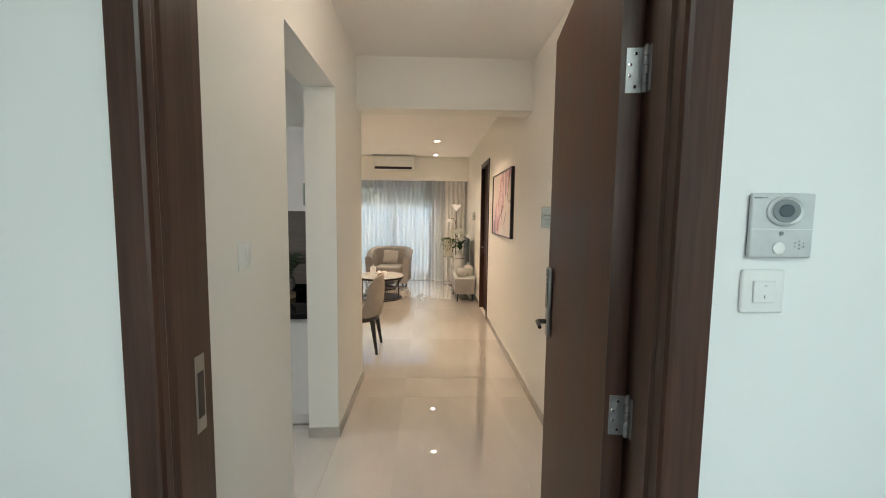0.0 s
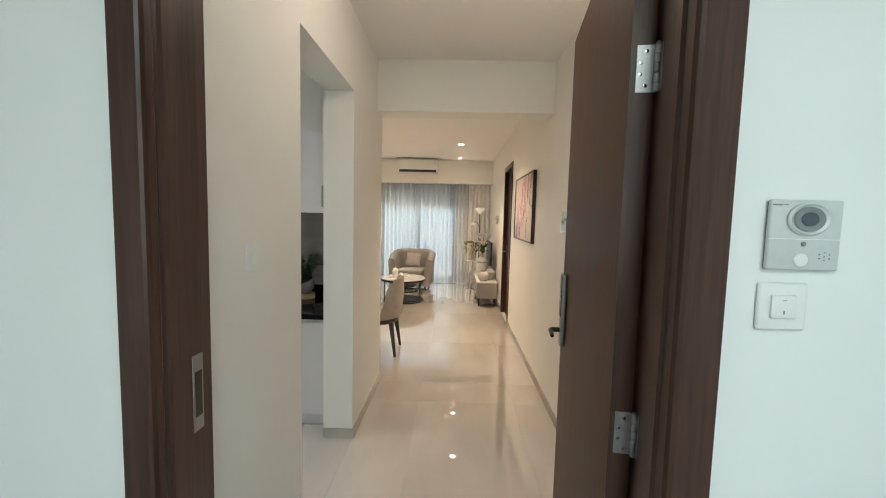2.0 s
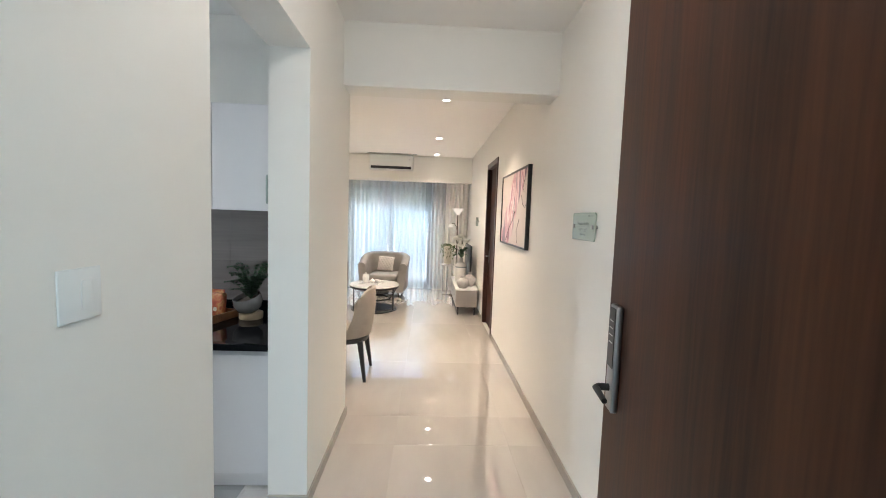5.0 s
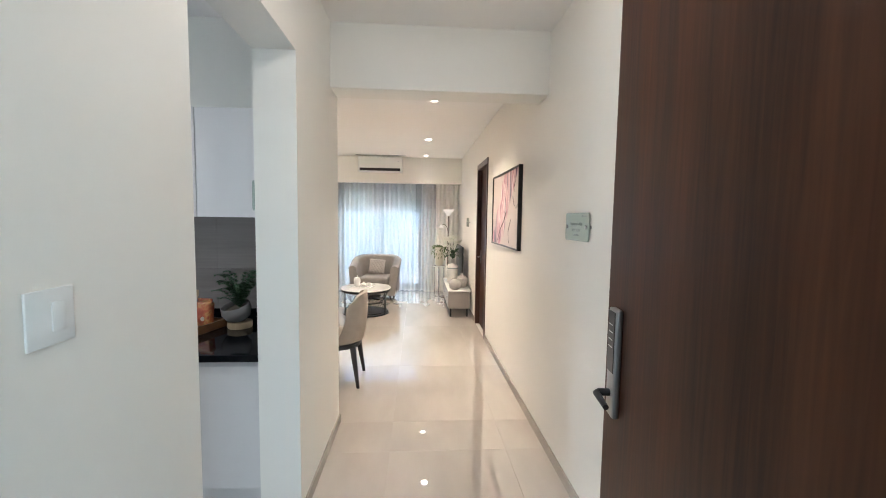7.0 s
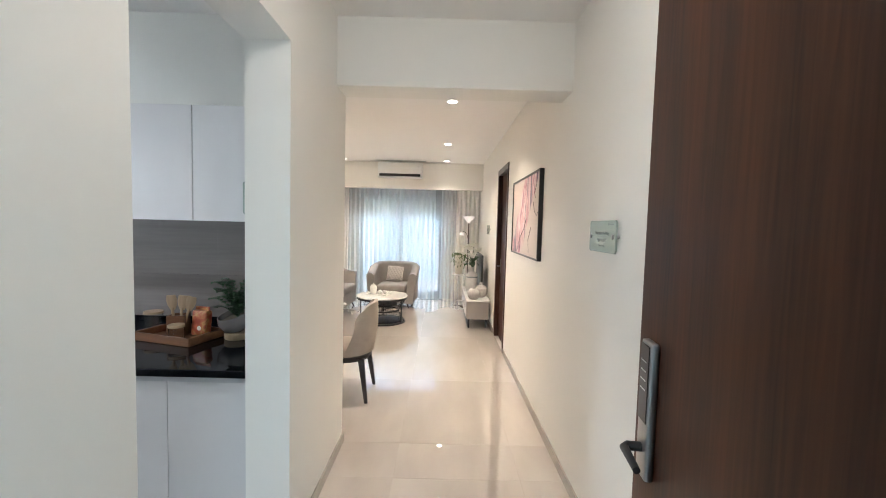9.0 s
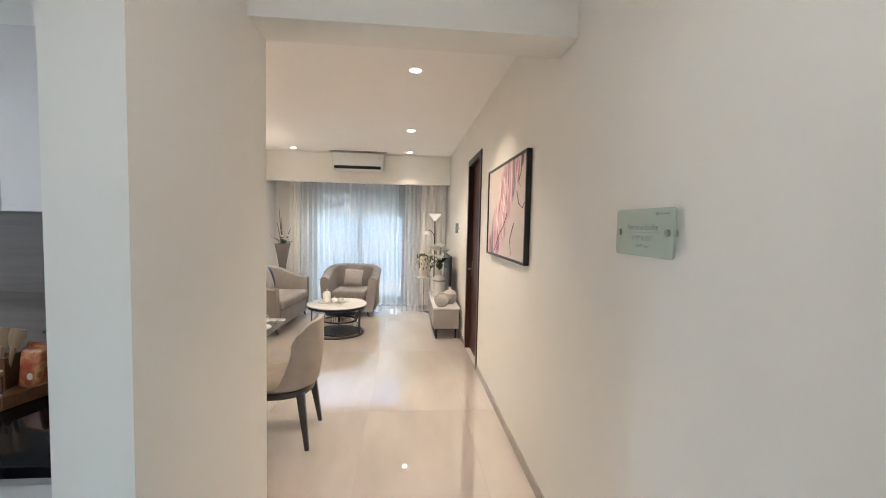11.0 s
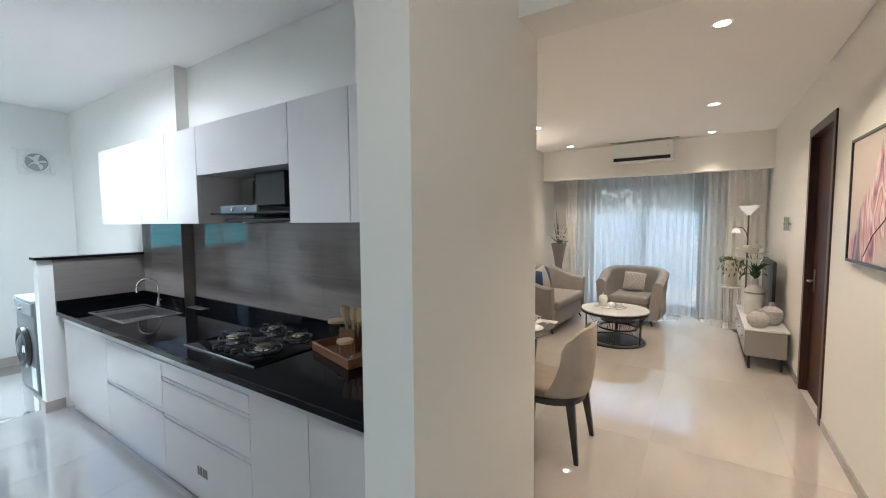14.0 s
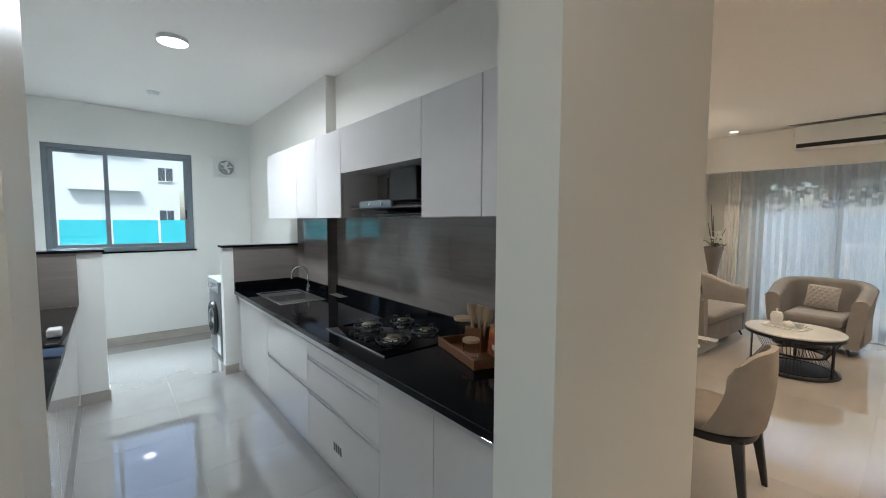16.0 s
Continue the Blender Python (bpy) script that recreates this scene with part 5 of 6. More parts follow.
single("round_pot", lathe([(0, 0), (0.055, 0), (0.085, 0.03), (0.102, 0.085), (0.095, 0.13), (0.055, 0.165), (0.042, 0.172), (0.044, 0.188), (0.036, 0.188), (0.032, 0.165), (0, 0.16)], 36), M_CRACKLE, "round crackled grey ceramic pot on tv unit", "pot", pose(0.565, 7.16, 0.44), "ceramic pots")
single("round_pot", lathe([(0, 0), (0.06, 0), (0.09, 0.035), (0.107, 0.10), (0.10, 0.15), (0.055, 0.19), (0.028, 0.20), (0.026, 0.235), (0.030, 0.24), (0.020, 0.24), (0.018, 0.2), (0, 0.19)], 36), M_CRACKLE, "larger crackled grey ceramic pot on tv unit", "pot", pose(0.695, 7.37, 0.44), "ceramic pots")
vase = thing("vase", "white and grey banded cylinder vase with lilies", "vase", pose(0.585, 7.86, 0.44))
part("body", lathe([(0, 0), (0.092, 0), (0.098, 0.01), (0.098, 0.30), (0.07, 0.34), (0.035, 0.36), (0.033, 0.43), (0.026, 0.43), (0.026, 0.36), (0, 0.35)], 36), M_GREYCER, vase)
part("band", lathe([(0.0985, 0.255), (0.1, 0.256), (0.1, 0.275), (0.0985, 0.276), (0.0985, 0.255)], 36), M_GREYPLASTIC, vase)
M_PETAL = mat("white_petal", (0.82, 0.81, 0.74), 0.55, vary=0.05)
M_GREEN = mat("leaf_green", (0.035, 0.085, 0.03), 0.45, vary=0.25, scale=12)
M_GREEN2 = mat("pale_leaf_green", (0.11, 0.15, 0.06), 0.5, vary=0.25, scale=12)


def blade(bm, base, tip, width, curl, n=6):
    """One leaf or petal from base to tip, bent by curl, with a fold along its middle."""
    base, tip = Vector(base), Vector(tip)
    d = tip - base
    side = d.cross(Vector((0.1, 0.2, 1))).normalized()
    up = side.cross(d).normalized()
    rows = []
    for k in range(n + 1):
        u = k / n
        w = width * math.sin(math.pi * min(1, 0.08 + 0.92 * u)) ** 0.8 if k < n else 0.0008
        c = base + d * u + up * curl * math.sin(math.pi * u * 0.9)
        rows.append([c - side * w + up * w * 0.25, c, c + side * w + up * w * 0.25])
    sheet(rows, bm)


def flowers(parent, stems, petal_len, leaves, seed):
    rnd = random.Random(seed)
    st, pe, le = bmesh.new(), bmesh.new(), bmesh.new()
    for x, y, z in stems:
        tube([(0, 0, 0), (x * 0.4, y * 0.4, z * 0.6), (x, y, z)], 0.004, 6, st)
        for k in range(6):
            a = 1.047 * k + rnd.uniform(-0.2, 0.2)
            tip = (x + petal_len * math.cos(a) * 0.9 - 0.02, y + petal_len * math.sin(a) * 0.9 - 0.02, z + petal_len * rnd.uniform(0.1, 0.55))
            blade(pe, (x, y, z), tip, petal_len * 0.27, petal_len * 0.18)
    for _ in range(leaves):
        a = rnd.uniform(0, 6.28)
        r, h0 = rnd.uniform(0.10, 0.19), rnd.uniform(0.02, 0.12)
        blade(le, (0.02 * math.cos(a), 0.02 * math.sin(a), h0), (r * math.cos(a), r * math.sin(a), h0 + rnd.uniform(-0.06, 0.10)), 0.035, 0.04)
    part("stem", st, M_GREEN, parent)
    part("petals", pe, M_PETAL, parent, "white petals")
    part("leaves", le, M_GREEN, parent)


lily = thing("lilies", "white lilies with dark leaves in grey vase", "flowers", pose(0.585, 7.86, 0.86))
flowers(lily, [(-0.16, -0.02, 0.22), (-0.06, -0.05, 0.30), (0.02, 0.04, 0.36), (-0.10, 0.06, 0.33), (0.08, -0.04, 0.28), (-0.02, -0.10, 0.20)], 0.14, 16, 4)
screen = thing("television", "slim black television seen nearly edge-on", "television", pose(0.735, 8.0, 0.44))
part("panel", boxed(-0.018, -0.40, 0.06, 0.016, 0.56, 0.66, 0.006, 2), M_BLACK, screen)
part("foot", boxes((-0.05, -0.18, 0.0, 0.05, 0.32, 0.012), (-0.012, 0.02, 0.012, 0.012, 0.12, 0.07)), M_BLACK, screen)

# ---- side table, planter and floor lamp ----
side = thing("side_table", "small round white side table by the curtain", "side table", pose(0.40, 8.92, 0))
part("top", lathe([(0, 0.60), (0.13, 0.60), (0.135, 0.61), (0.13, 0.625), (0, 0.625)], 36), M_MARBLE, side)
part("base", lathe([(0, 0), (0.11, 0), (0.11, 0.012), (0, 0.012)], 36), M_CHROME, side)
for k in range(3):
    a = 2.1 * k + 0.4
    part("leg", tube([(0.10 * math.cos(a), 0.10 * math.sin(a), 0.012), (0.11 * math.cos(a), 0.11 * math.sin(a), 0.60)], 0.007, 8), M_CHROME, side)
M_CREAM = mat("cream_ceramic", (0.62, 0.57, 0.47), 0.4, vary=0.06)
single("planter", lathe([(0, 0), (0.065, 0), (0.075, 0.02), (0.085, 0.38), (0.078, 0.38), (0.07, 0.36), (0, 0.35)], 32), M_CREAM, "tall cream ceramic planter on side table", "planter", pose(0.40, 8.92, 0.625))
rnd = random.Random(7)
palm = thing("trailing_plant", "green trailing plant in tall cream planter", "plant", pose(0.40, 8.92, 0.98))
lb = bmesh.new()
for k in range(26):
    a, r = rnd.uniform(0, 6.28), rnd.uniform(0.10, 0.20)
    z1 = rnd.uniform(-0.28, 0.10)
    x1, y1 = r * math.cos(a), 0.7 * r * math.sin(a)
    pts = [(0, 0, 0), (x1 * 0.55, y1 * 0.55, 0.08), (x1 * 0.95, y1 * 0.95, 0.02), (x1, y1, z1)]
    for p, q in zip(pts, pts[1:]):
        for j in range(3):
            c = Vector(p).lerp(Vector(q), (j + 0.5) / 3)
            blade(lb, c, c + Vector((rnd.uniform(-0.05, 0.05), rnd.uniform(-0.05, 0.05), -0.06)), 0.010, 0.008, 3)
part("leaves", lb, M_GREEN2, palm)
part("core", tube([(0, 0, -0.02), (0.005, 0, 0.04)], 0.02, 8), M_GREEN, palm)

M_SHADE = glow("lamp_shade_glass", (1.0, 0.88, 0.70), 0.12)
lamp = thing("floor_lamp", "bronze floor lamp with white uplight bowl", "floor lamp", pose(0.565, 8.78, 0))
M_BRONZE = mat("bronze_metal", (0.16, 0.13, 0.11), 0.35, 0.8, vary=0.05)
part("base", lathe([(0, 0), (0.13, 0), (0.13, 0.015), (0.05, 0.03), (0.014, 0.04), (0, 0.04)], 36), M_BRONZE, lamp)
part("pole", tube([(0, 0, 0.03), (0, 0, 1.655)], 0.010, 12), M_BRONZE, lamp)
part("shade", lathe([(0.016, 1.64), (0.022, 1.645), (0.115, 1.765), (0.118, 1.772), (0.112, 1.772), (0.018, 1.652), (0.016, 1.64)], 36), M_SHADE, lamp, "white glass uplight bowl")
arm = part("reading_arm", tube([(0, 0, 1.30), (-0.02, -0.01, 1.40), (-0.06, -0.02, 1.465), (-0.10, -0.02, 1.475), (-0.13, -0.02, 1.45)], 0.006, 8), M_BRONZE, lamp)
part("reading_shade", lathe([(0.018, 0.03), (0.03, 0.03), (0.055, -0.03), (0.052, -0.03), (0.026, 0.026), (0.018, 0.03)], 24), M_SHADE, arm, "small white glass shade", at=pose(-0.135, -0.02, 1.43))

area_lamp("floor_lamp_bulb", 0.565, 8.78, 1.72, (0.565, 8.78, 3), 0.08, 0.08, 0.15, WARM, "DISK")

# ---- floor vase with orchid behind the sofa ----
M_SMOKE = mat("bronze_ceramic", (0.30, 0.265, 0.245), 0.15, 0.3, vary=0.1, scale=4)
fv = thing("floor_vase", "tall flared brown glazed floor vase with orchid", "vase", pose(-2.09, 8.86, 0))
part("body", lathe([(0, 0), (0.10, 0), (0.105, 0.02), (0.06, 0.25), (0.05, 0.55), (0.06, 0.80), (0.10, 1.03), (0.128, 1.17), (0.132, 1.19), (0.124, 1.19), (0.09, 1.03), (0.05, 0.8), (0, 0.78)], 36), M_SMOKE, fv)
orch = thing("orchid", "white orchid with dark twigs in floor vase", "flowers", pose(-2.09, 8.86, 1.10))
flowers(orch, [(0.06, -0.06, 0.28), (0.11, -0.05, 0.21), (0.02, -0.08, 0.20), (-0.12, -0.03, 0.19), (0.08, -0.09, 0.15)], 0.085, 7, 12)
tw = bmesh.new()
for dx, dy, hh in ((-0.06, 0.0, 0.72), (-0.03, 0.02, 0.55), (-0.09, 0.0, 0.45), (0.14, 0.0, 0.36), (0.17, -0.02, 0.14)):
    tube([(0, 0, 0), (dx * 0.5, dy, hh * 0.5), (dx, dy, hh)], [0.008, 0.009, 0.003], 6, tw)
part("twigs", tw, M_BRONZE, orch)

# ---- wall art, wall light and signs ----
art = thing("abstract_painting", "abstract blue and ochre painting in dark frame", "painting", pose(-2.43, 7.75, 1.60, 0, 0, 90))
w, hgt = 0.54, 0.42
for r in ((-w, -0.03, -hgt, w, 0, -hgt + 0.02), (-w, -0.03, hgt - 0.02, w, 0, hgt), (-w, -0.03, -hgt + 0.02, -w + 0.02, 0, hgt - 0.02), (w - 0.02, -0.03, -hgt + 0.02, w, 0, hgt - 0.02)):
    part("frame_bar", boxed(*r), M_BLACK, art, smooth=False)
SEA = art_material("sea_paint", ((0.30, (0.05, 0.07, 0.09)), (0.42, (0.14, 0.19, 0.22)), (0.50, (0.33, 0.30, 0.24)), (0.58, (0.42, 0.36, 0.26)), (0.68, (0.10, 0.16, 0.20))), 3.0, 0.8, 0, (0.35, 1, 1))
part("canvas", boxed(-w + 0.02, -0.02, -hgt + 0.02, w - 0.02, -0.005, hgt - 0.02), SEA, art, "blue, grey and ochre brush strokes", smooth=False)
sc = thing("wall_light", "white curved wall light glowing up and down", "wall light", pose(-2.43, 7.68, 2.15, 0, 0, 90))
part("back_plate", boxed(-0.05, -0.012, -0.06, 0.05, 0, 0.06, 0.003, 1), M_TRIM, sc)
for z0 in (0.012, -0.058):
    part("diffuser", boxed(-0.075, -0.09, z0, 0.075, -0.0125, z0 + 0.045, 0.014, 3), glow("wall_light_glass", (1.0, 0.90, 0.75), 2.5), sc)
for z0, dz in ((2.24, 1), (2.07, -1)):
    area_lamp("wall_light_lamp", -2.37, 7.68, z0, (-2.39, 7.68, z0 + dz), 0.10, 0.05, 0.9, WARM)


def room_sign(m, label):
    s = thing("glass_sign", label, "sign", m)
    part("plate", rounded_plate(0.15, 0.075), M_SIGN, s).visible_shadow = False
    for sx in (-0.125, 0.125):
        part("standoff", lathe([(0, 0), (0.009, 0), (0.009, 0.026), (0.011, 0.026), (0.011, 0.032), (0, 0.033)], 18), M_STEEL, s, at=pose(sx, 0, 0, 90, 0, 0))
    part("text_bars", boxes((-0.07, -0.0272, 0.012, 0.07, -0.0264, 0.024), (-0.06, -0.0272, -0.028, 0.06, -0.0264, -0.016), (-0.04, -0.0272, -0.052, 0.04, -0.0264, -0.045)), M_INK, s)


room_sign(pose(XR, 7.68, 1.53, 0, 0, -90), "green glass room name sign on living room wall")
room_sign(pose(-0.855, 2.91, 1.69, 0, 0, -90), "green glass room name sign on kitchen side wall")

# ---- on the worktop ----
M_WOODTRAY = grain("oiled_wood", (0.12, 0.045, 0.018), (0.22, 0.095, 0.038), 0.4, "x", 14)
M_BEECH = grain("beech", (0.36, 0.24, 0.14), (0.48, 0.34, 0.21), 0.55, "z", 20)
tr = thing("wooden_tray", "brown wooden tray on black worktop", "tray", pose(-1.57, 3.365, ZC + 0.001, 0, 0, -16))
part("floor", boxed(-0.20, -0.12, 0, 0.20, 0.12, 0.008), M_WOODTRAY, tr, smooth=False)
for r in ((-0.215, -0.135, 0.0, 0.215, -0.12, 0.05, 0.002, 1), (-0.215, 0.12, 0.0, 0.215, 0.135, 0.05, 0.002, 1), (-0.215, -0.12, 0.0, -0.20, 0.12, 0.05, 0.002, 1), (0.20, -0.12, 0.0, 0.215, 0.12, 0.05, 0.002, 1)):
    part("side", boxed(*r), M_WOODTRAY, tr, smooth=False)
holder = thing("utensil_box", "square wooden utensil box in tray", "utensil holder", pose(-1.60, 3.40, ZC + 0.0095, 0, 0, 12))
part("box", boxes((-0.05, -0.05, 0, 0.05, -0.042, 0.13), (-0.05, 0.042, 0, 0.05, 0.05, 0.13), (-0.05, -0.042, 0, -0.042, 0.042, 0.13), (0.042, -0.042, 0, 0.05, 0.042, 0.13), (-0.042, -0.042, 0, 0.042, 0.042, 0.006)), M_WOODTRAY, holder, smooth=False)
for dx, tilt in ((-0.02, -3), (0.004, 8), (0.022, 16)):
    sp = thing("wooden_spoon", "pale beech spoon standing in utensil box", "spoon", pose(-1.60 + dx, 3.40, ZC + 0.018, 8, tilt, 12), "wooden spoons")
    part("handle", tube([(0, 0, 0), (0, 0, 0.17)], [0.007, 0.009], 8), M_BEECH, sp)
    part("bowl", sheet([[((0.010 + 0.020 * math.sin(math.pi * min(1, 0.05 + 0.72 * v))) * u, 0.006 * u * u, 0.155 + 0.095 * v) for u in (-1, -0.5, 0, 0.5, 1)] for v in [k / 7 for k in range(8)]], None, 0.005), M_BEECH, sp)


def jar(x, y, r, h, label):
    j = thing("glass_jar", label, "jar", pose(x, y, ZC + 0.0095 if x > -1.8 else ZC + 0.001))
    p = part("glass", lathe([(0, 0), (r * 0.96, 0), (r, 0.006), (r, h), (r * 0.93, h), (r * 0.93, 0.008), (0, 0.008)], 30), M_GLASS, j)
    p.visible_shadow = False
    part("lid", lathe([(0, h + 0.001), (r * 1.06, h + 0.001), (r * 1.08, h + 0.008), (r * 1.04, h + 0.017), (0, h + 0.018)], 30), M_BEECH, j, "pale wooden lid")


jar(-1.83, 3.50, 0.052, 0.115, "glass jar with wooden lid on worktop")
jar(-1.55, 3.30, 0.042, 0.075, "low glass jar with wooden lid in tray")
M_RED = art_material("packet_print", ((0.35, (0.32, 0.05, 0.02)), (0.48, (0.45, 0.11, 0.04)), (0.55, (0.50, 0.25, 0.08)), (0.62, (0.36, 0.07, 0.03))), 14, 0.5, 0)
pk = thing("snack_packet", "red printed paper packet standing in tray", "packet", pose(-1.46, 3.395, ZC + 0.0095, -6, 0, -14))
part("bag", boxed(-0.055, -0.028, 0.0, 0.055, 0.028, 0.16, 0.014, 3), M_RED, pk)
part("top_seal", boxed(-0.052, -0.003, 0.158, 0.052, 0.003, 0.182), M_RED, pk)
part("emblem", lathe([(0, 0), (0.014, 0), (0.014, 0.002), (0, 0.002)], 20), M_CREAM, pk, at=pose(0.01, -0.0285, 0.05, 90, 0, 0))
fern_pot = thing("fern_bowl", "grey bowl in tilted glass globe on wooden base", "plant pot", pose(-1.23, 3.40, ZC))
part("base", lathe([(0, 0), (0.072, 0), (0.076, 0.006), (0.076, 0.040), (0.07, 0.044), (0, 0.044)], 32), M_BEECH, fern_pot)
part("bowl", lathe([(0, 0.0), (0.04, 0.002), (0.080, 0.03), (0.094, 0.075), (0.088, 0.115), (0.082, 0.115), (0.086, 0.075), (0.072, 0.035), (0, 0.012)], 32), M_SMOKE, fern_pot, at=pose(0, 0, 0.045, 14, -10, 0))
part("soil", lathe([(0, 0.085), (0.078, 0.085), (0.07, 0.05), (0, 0.05)], 24), M_TRUNK, fern_pot, at=pose(0, 0, 0.045, 14, -10, 0))
fern = thing("fern", "green fern growing in round bowl on worktop", "fern", pose(-1.23, 3.40, ZC + 0.13))
fb = bmesh.new()
rnd = random.Random(21)
for k in range(46):
    a, r, hh = rnd.uniform(0, 6.28), rnd.uniform(0.08, 0.20), rnd.uniform(0.08, 0.24)
    pts = [Vector((r * u * math.cos(a), 0.75 * r * u * math.sin(a), hh * math.sin(1.9 * u) / 0.95)) for u in [q / 9 for q in range(10)]]
    tube(pts, 0.0016, 4, fb)
    for p, q in zip(pts[1:], pts[2:]):
        d = (q - p).normalized()
        s = d.cross(Vector((0, 0, 1))).normalized()
        L = 0.040 * (1.1 - p.length / 0.36)
        blade(fb, p, p + s * L + d * 0.012, 0.0105, 0.004, 3)
        blade(fb, p, p - s * L + d * 0.012, 0.0105, 0.004, 3)
part("fronds", fb, M_GREEN, fern)

# ---- utility area ----
M_WM = mat("graphite_enamel", (0.16, 0.17, 0.18), 0.35, 0.4, vary=0.04)
wm = thing("washing_machine", "grey front-loading washing machine behind low wall", "washing machine", pose(-5.35, 2.80, 0))
part("body", boxed(-0.30, 0.0, 0.01, 0.30, 0.58, 0.86, 0.012, 2), M_WM, wm)
part("top", boxed(-0.30, -0.005, 0.861, 0.30, 0.58, 0.885, 0.006, 2), M_SILVER, wm)
part("control_panel", boxed(-0.29, -0.012, 0.74, 0.29, -0.0005, 0.855, 0.004, 1), M_GREYPLASTIC, wm)
part("dial", lathe([(0, 0), (0.032, 0), (0.03, 0.02), (0, 0.022)], 28), M_CHROME, wm, at=pose(-0.05, -0.012, 0.80, 90, 0, 0))
dr = part("door", lathe([(0.13, 0.0), (0.20, 0.0), (0.205, 0.015), (0.19, 0.04), (0.15, 0.045), (0.13, 0.03), (0.13, 0.0)], 40), M_BLACK, wm, at=pose(0.0, -0.001, 0.42, 90, 0, 0))
part("glass", lathe([(0, 0.06), (0.08, 0.055), (0.13, 0.032), (0.13, 0.02), (0, 0.02)], 32), M_OUTGLASS, dr)
part("handle", boxed(0.15, -0.02, 0.042, 0.19, 0.05, 0.06, 0.006, 1), M_CHROME, dr)
part("leaflet", boxed(0.12, -0.0025, 0.04, 0.27, -0.0008, 0.25), M_WHITE, wm, "pale sticker sheet")
fan = thing("exhaust_fan", "white square exhaust fan high on kitchen wall", "exhaust fan", pose(-6.43, 3.19, 2.295, 0, 0, 90))
part("plate", boxes((-0.155, -0.02, -0.135, 0.155, 0, -0.11, 0.003, 1), (-0.155, -0.02, 0.11, 0.155, 0, 0.135, 0.003, 1), (-0.155, -0.02, -0.11, -0.115, 0, 0.11, 0.003, 1), (0.115, -0.02, -0.11, 0.155, 0, 0.11, 0.003, 1)), M_WHITE, fan)
part("housing", lathe([(0.10, 0.0), (0.125, 0.0), (0.122, 0.024), (0.112, 0.03), (0.10, 0.02), (0.10, 0.0)], 40), M_WHITE, fan, at=pose(0, -0.001, 0, 90, 0, 0))
part("back", lathe([(0, 0.001), (0.10, 0.001), (0.10, 0.003), (0, 0.003)], 32), mat("fan_shadow_grey", (0.36, 0.38, 0.38), 0.5), fan, at=pose(0, 0, 0, 90, 0, 0))
for k in range(5):
    a = 2 * math.pi * k / 5
    bb = bmesh.new()
    blade(bb, (0.015 * math.cos(a), -0.012, 0.015 * math.sin(a)), (0.095 * math.cos(a), -0.016, 0.095 * math.sin(a)), 0.046, 0.002, 4)
    part("blade", bb, M_WHITE, fan)
part("hub", lathe([(0, 0.02), (0.022, 0.02), (0.024, 0.006), (0, 0.006)], 20), M_WHITE, fan, at=pose(0, 0, 0, 90, 0, 0))
part("hood", boxed(-0.19, -0.03, 0.136, 0.20, 0.0, 0.146, 0.002, 1), M_WHITE, fan)

# second counter along the other side of the kitchen
low2 = structure("wall_low_2", boxed(-4.645, 1.1, 0, -4.53, 1.83, 1.285), M_KWALL, "low white wall beside the second counter", "wall")
part("tile", boxed(-4.5295, 1.1, ZC, -4.5195, 1.668, 1.285), M_SPLASHY, low2, "streaked stone tile facing", smooth=False)
part("cap", boxed(-4.665, 1.1, 1.2855, -4.505, 1.845, 1.308, 0.003, 1), M_GRANITE, low2, "black granite cap", smooth=False)
part("skirt", boxes((-4.655, 1.8305, 0, -4.52, 1.84, 0.09), (-4.5295, 1.645, 0, -4.52, 1.83, 0.09)), M_SKIRT, low2, smooth=False)
for x0, x1 in ((-4.518, -3.95), (-3.95, -3.38), (-3.38, -2.81), (-2.81, -2.24)):
    u = thing("base_cabinet", "white gloss base cabinet under second counter", "cabinet", pose((x0 + x1) / 2, 1.64, 0), "second counter cabinets")
    w = (x1 - x0) / 2
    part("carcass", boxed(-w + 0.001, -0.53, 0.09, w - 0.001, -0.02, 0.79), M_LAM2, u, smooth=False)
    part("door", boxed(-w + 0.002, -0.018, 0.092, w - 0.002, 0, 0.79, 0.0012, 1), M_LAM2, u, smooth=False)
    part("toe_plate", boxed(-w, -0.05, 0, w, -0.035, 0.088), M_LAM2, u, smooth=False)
single("worktop", boxed(-4.5185, 1.103, 0.81, -2.23, 1.665, ZC, 0.004, 2), M_GRANITE, "polished black granite worktop on second counter", "worktop")
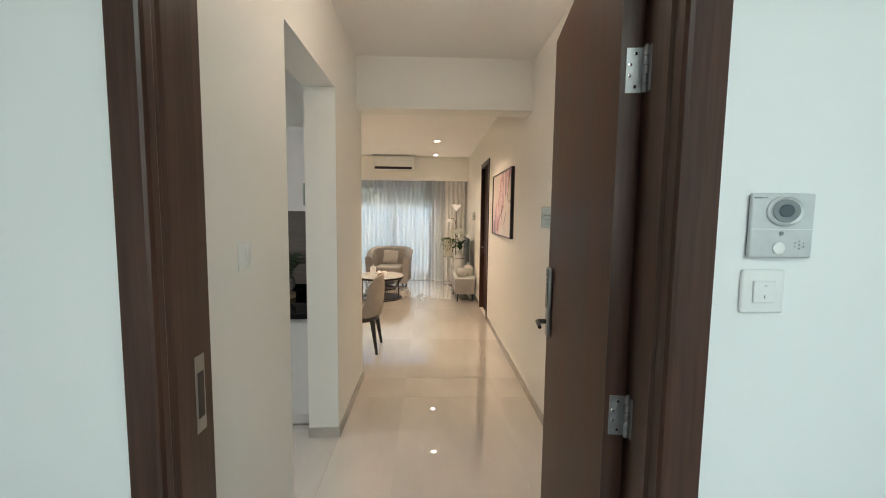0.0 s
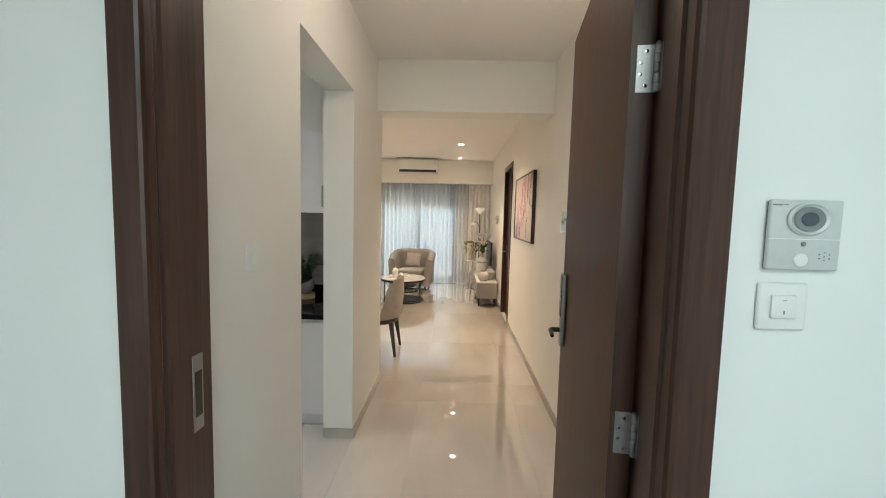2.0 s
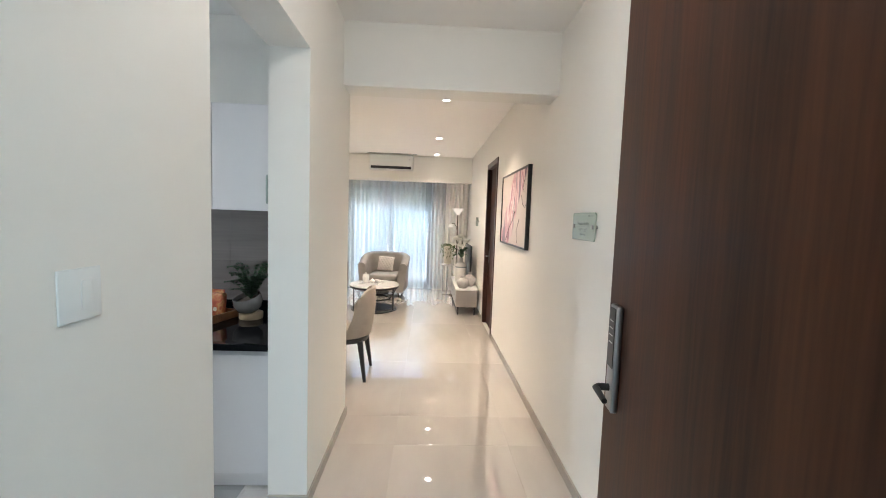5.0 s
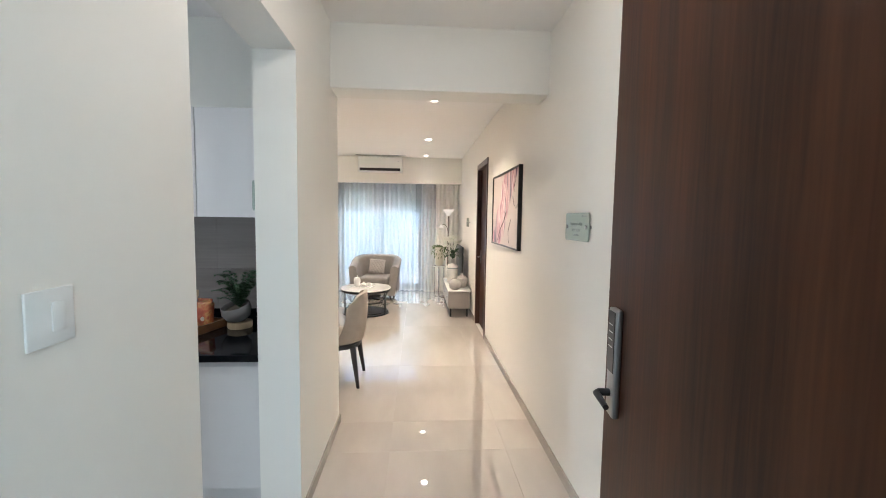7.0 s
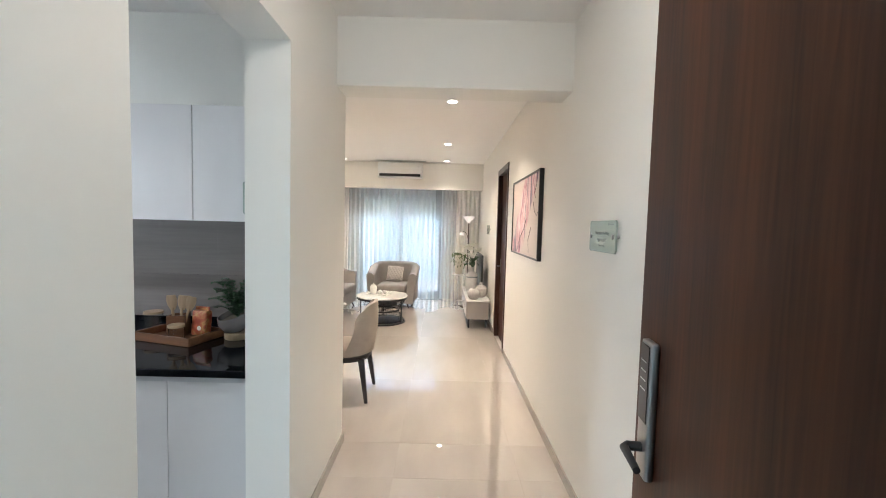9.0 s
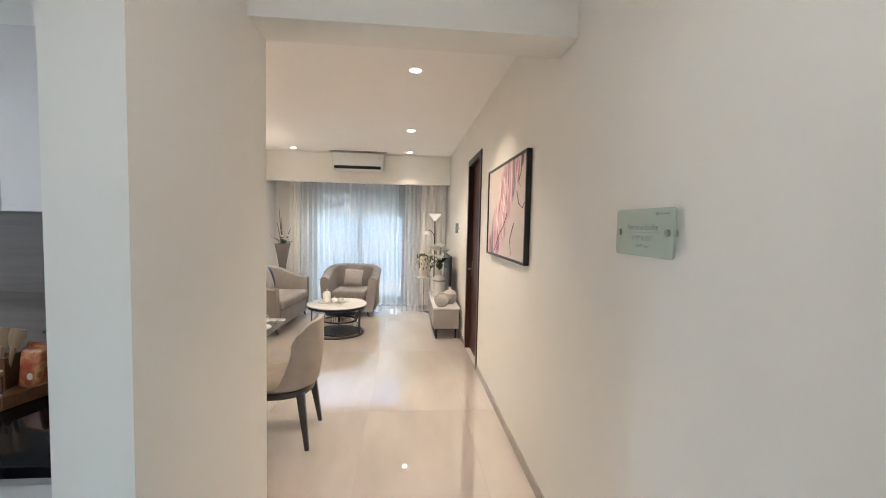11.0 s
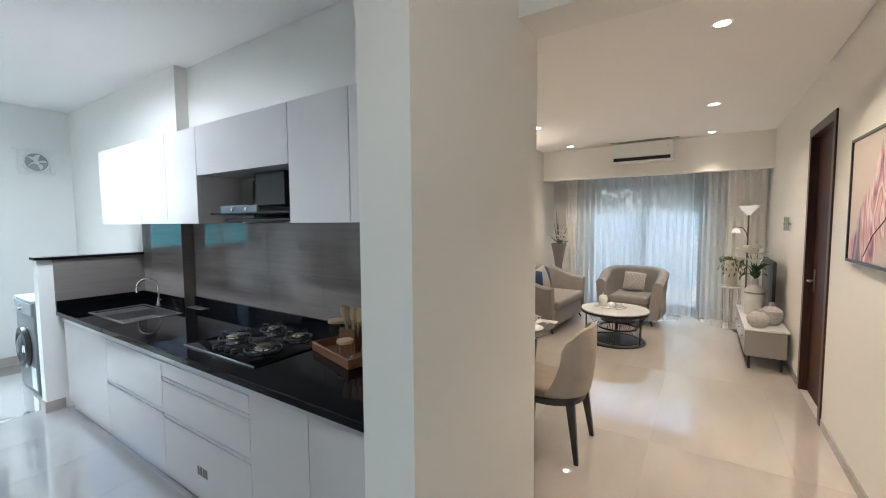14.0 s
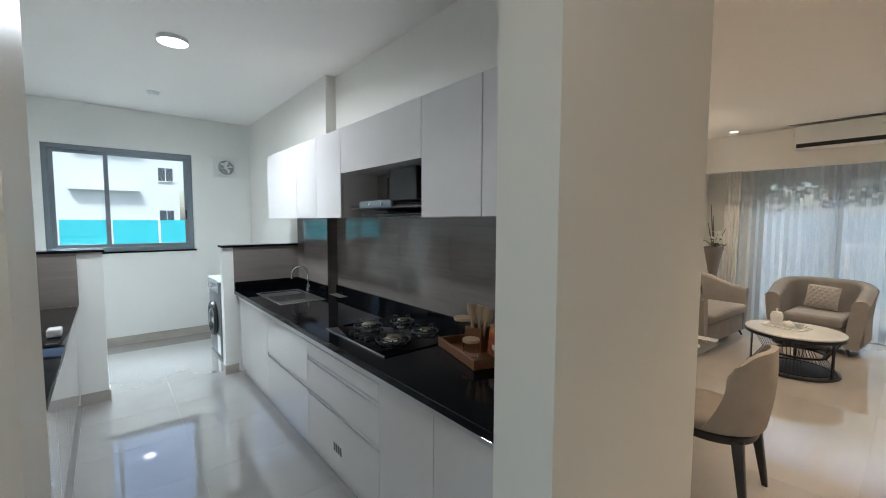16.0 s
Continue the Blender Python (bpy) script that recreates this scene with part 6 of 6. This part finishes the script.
single("folded_cloth", boxed(-0.05, -0.035, 0, 0.05, 0.035, 0.05, 0.012, 3), M_PORC, "folded white cloth on black worktop", "cloth", pose(-3.44, 1.60, ZC))

# ---- floor tiles, last ----
lippage = random.Random(31)


def tile_field(name, x0, y0, x1, y1, sx, sy, ox, oy, material, label, holes=()):
    root = thing(name, label, "floor", kind="structure")
    cache = {}
    i0, i1 = math.floor((x0 - ox) / sx), math.ceil((x1 - ox) / sx)
    j0, j1 = math.floor((y0 - oy) / sy), math.ceil((y1 - oy) / sy)
    for i in range(i0, i1):
        for j in range(j0, j1):
            a0, a1 = max(x0, ox + i * sx), min(x1, ox + (i + 1) * sx)
            b0, b1 = max(y0, oy + j * sy), min(y1, oy + (j + 1) * sy)
            if a1 - a0 < 0.01 or b1 - b0 < 0.01:
                continue
            key = (round(a1 - a0, 3), round(b1 - b0, 3))
            if key not in cache:
                hw, hd = key[0] / 2 - 0.0005, key[1] / 2 - 0.0005
                cache[key] = meshed("tile", boxed(-hw, -hd, -0.01, hw, hd, 0, 0.0004, 1), material, False)
            ob = new("tile", cache[key])
            ob.parent = root
            ob.location = ((a0 + a1) / 2, (b0 + b1) / 2, 0)
            ob.rotation_euler = (lippage.gauss(0, 0.0003), lippage.gauss(0, 0.0003), 0)


tile_field("floor_tiles", -1.05, 1.797, XL, 2.86, 0.8, 1.6, -0.232, 1.73, M_TILE, "polished beige stone-look floor tiles in kitchen doorway")
tile_field("floor_tiles", XL, 0.90, XR, 3.737, 0.8, 1.6, -0.232, 1.73, M_TILE, "polished beige stone-look lobby floor tiles")
tile_field("floor_tiles", -2.43, 3.737, XR, 9.62, 0.8, 1.6, -0.232, 1.73, M_TILE, "polished beige stone-look living room floor tiles")
tile_field("floor_tiles", -6.43, 1.1, -1.05, 3.6, 0.6, 0.6, -1.05, 2.86 - 1.8, M_KTILE, "polished pale grey kitchen floor tiles")
tile_field("floor_tiles", -2.2, -2.2, 2.2, 0.90, 0.8, 0.8, 0, 0.90, M_KTILE, "pale grey landing floor tiles")
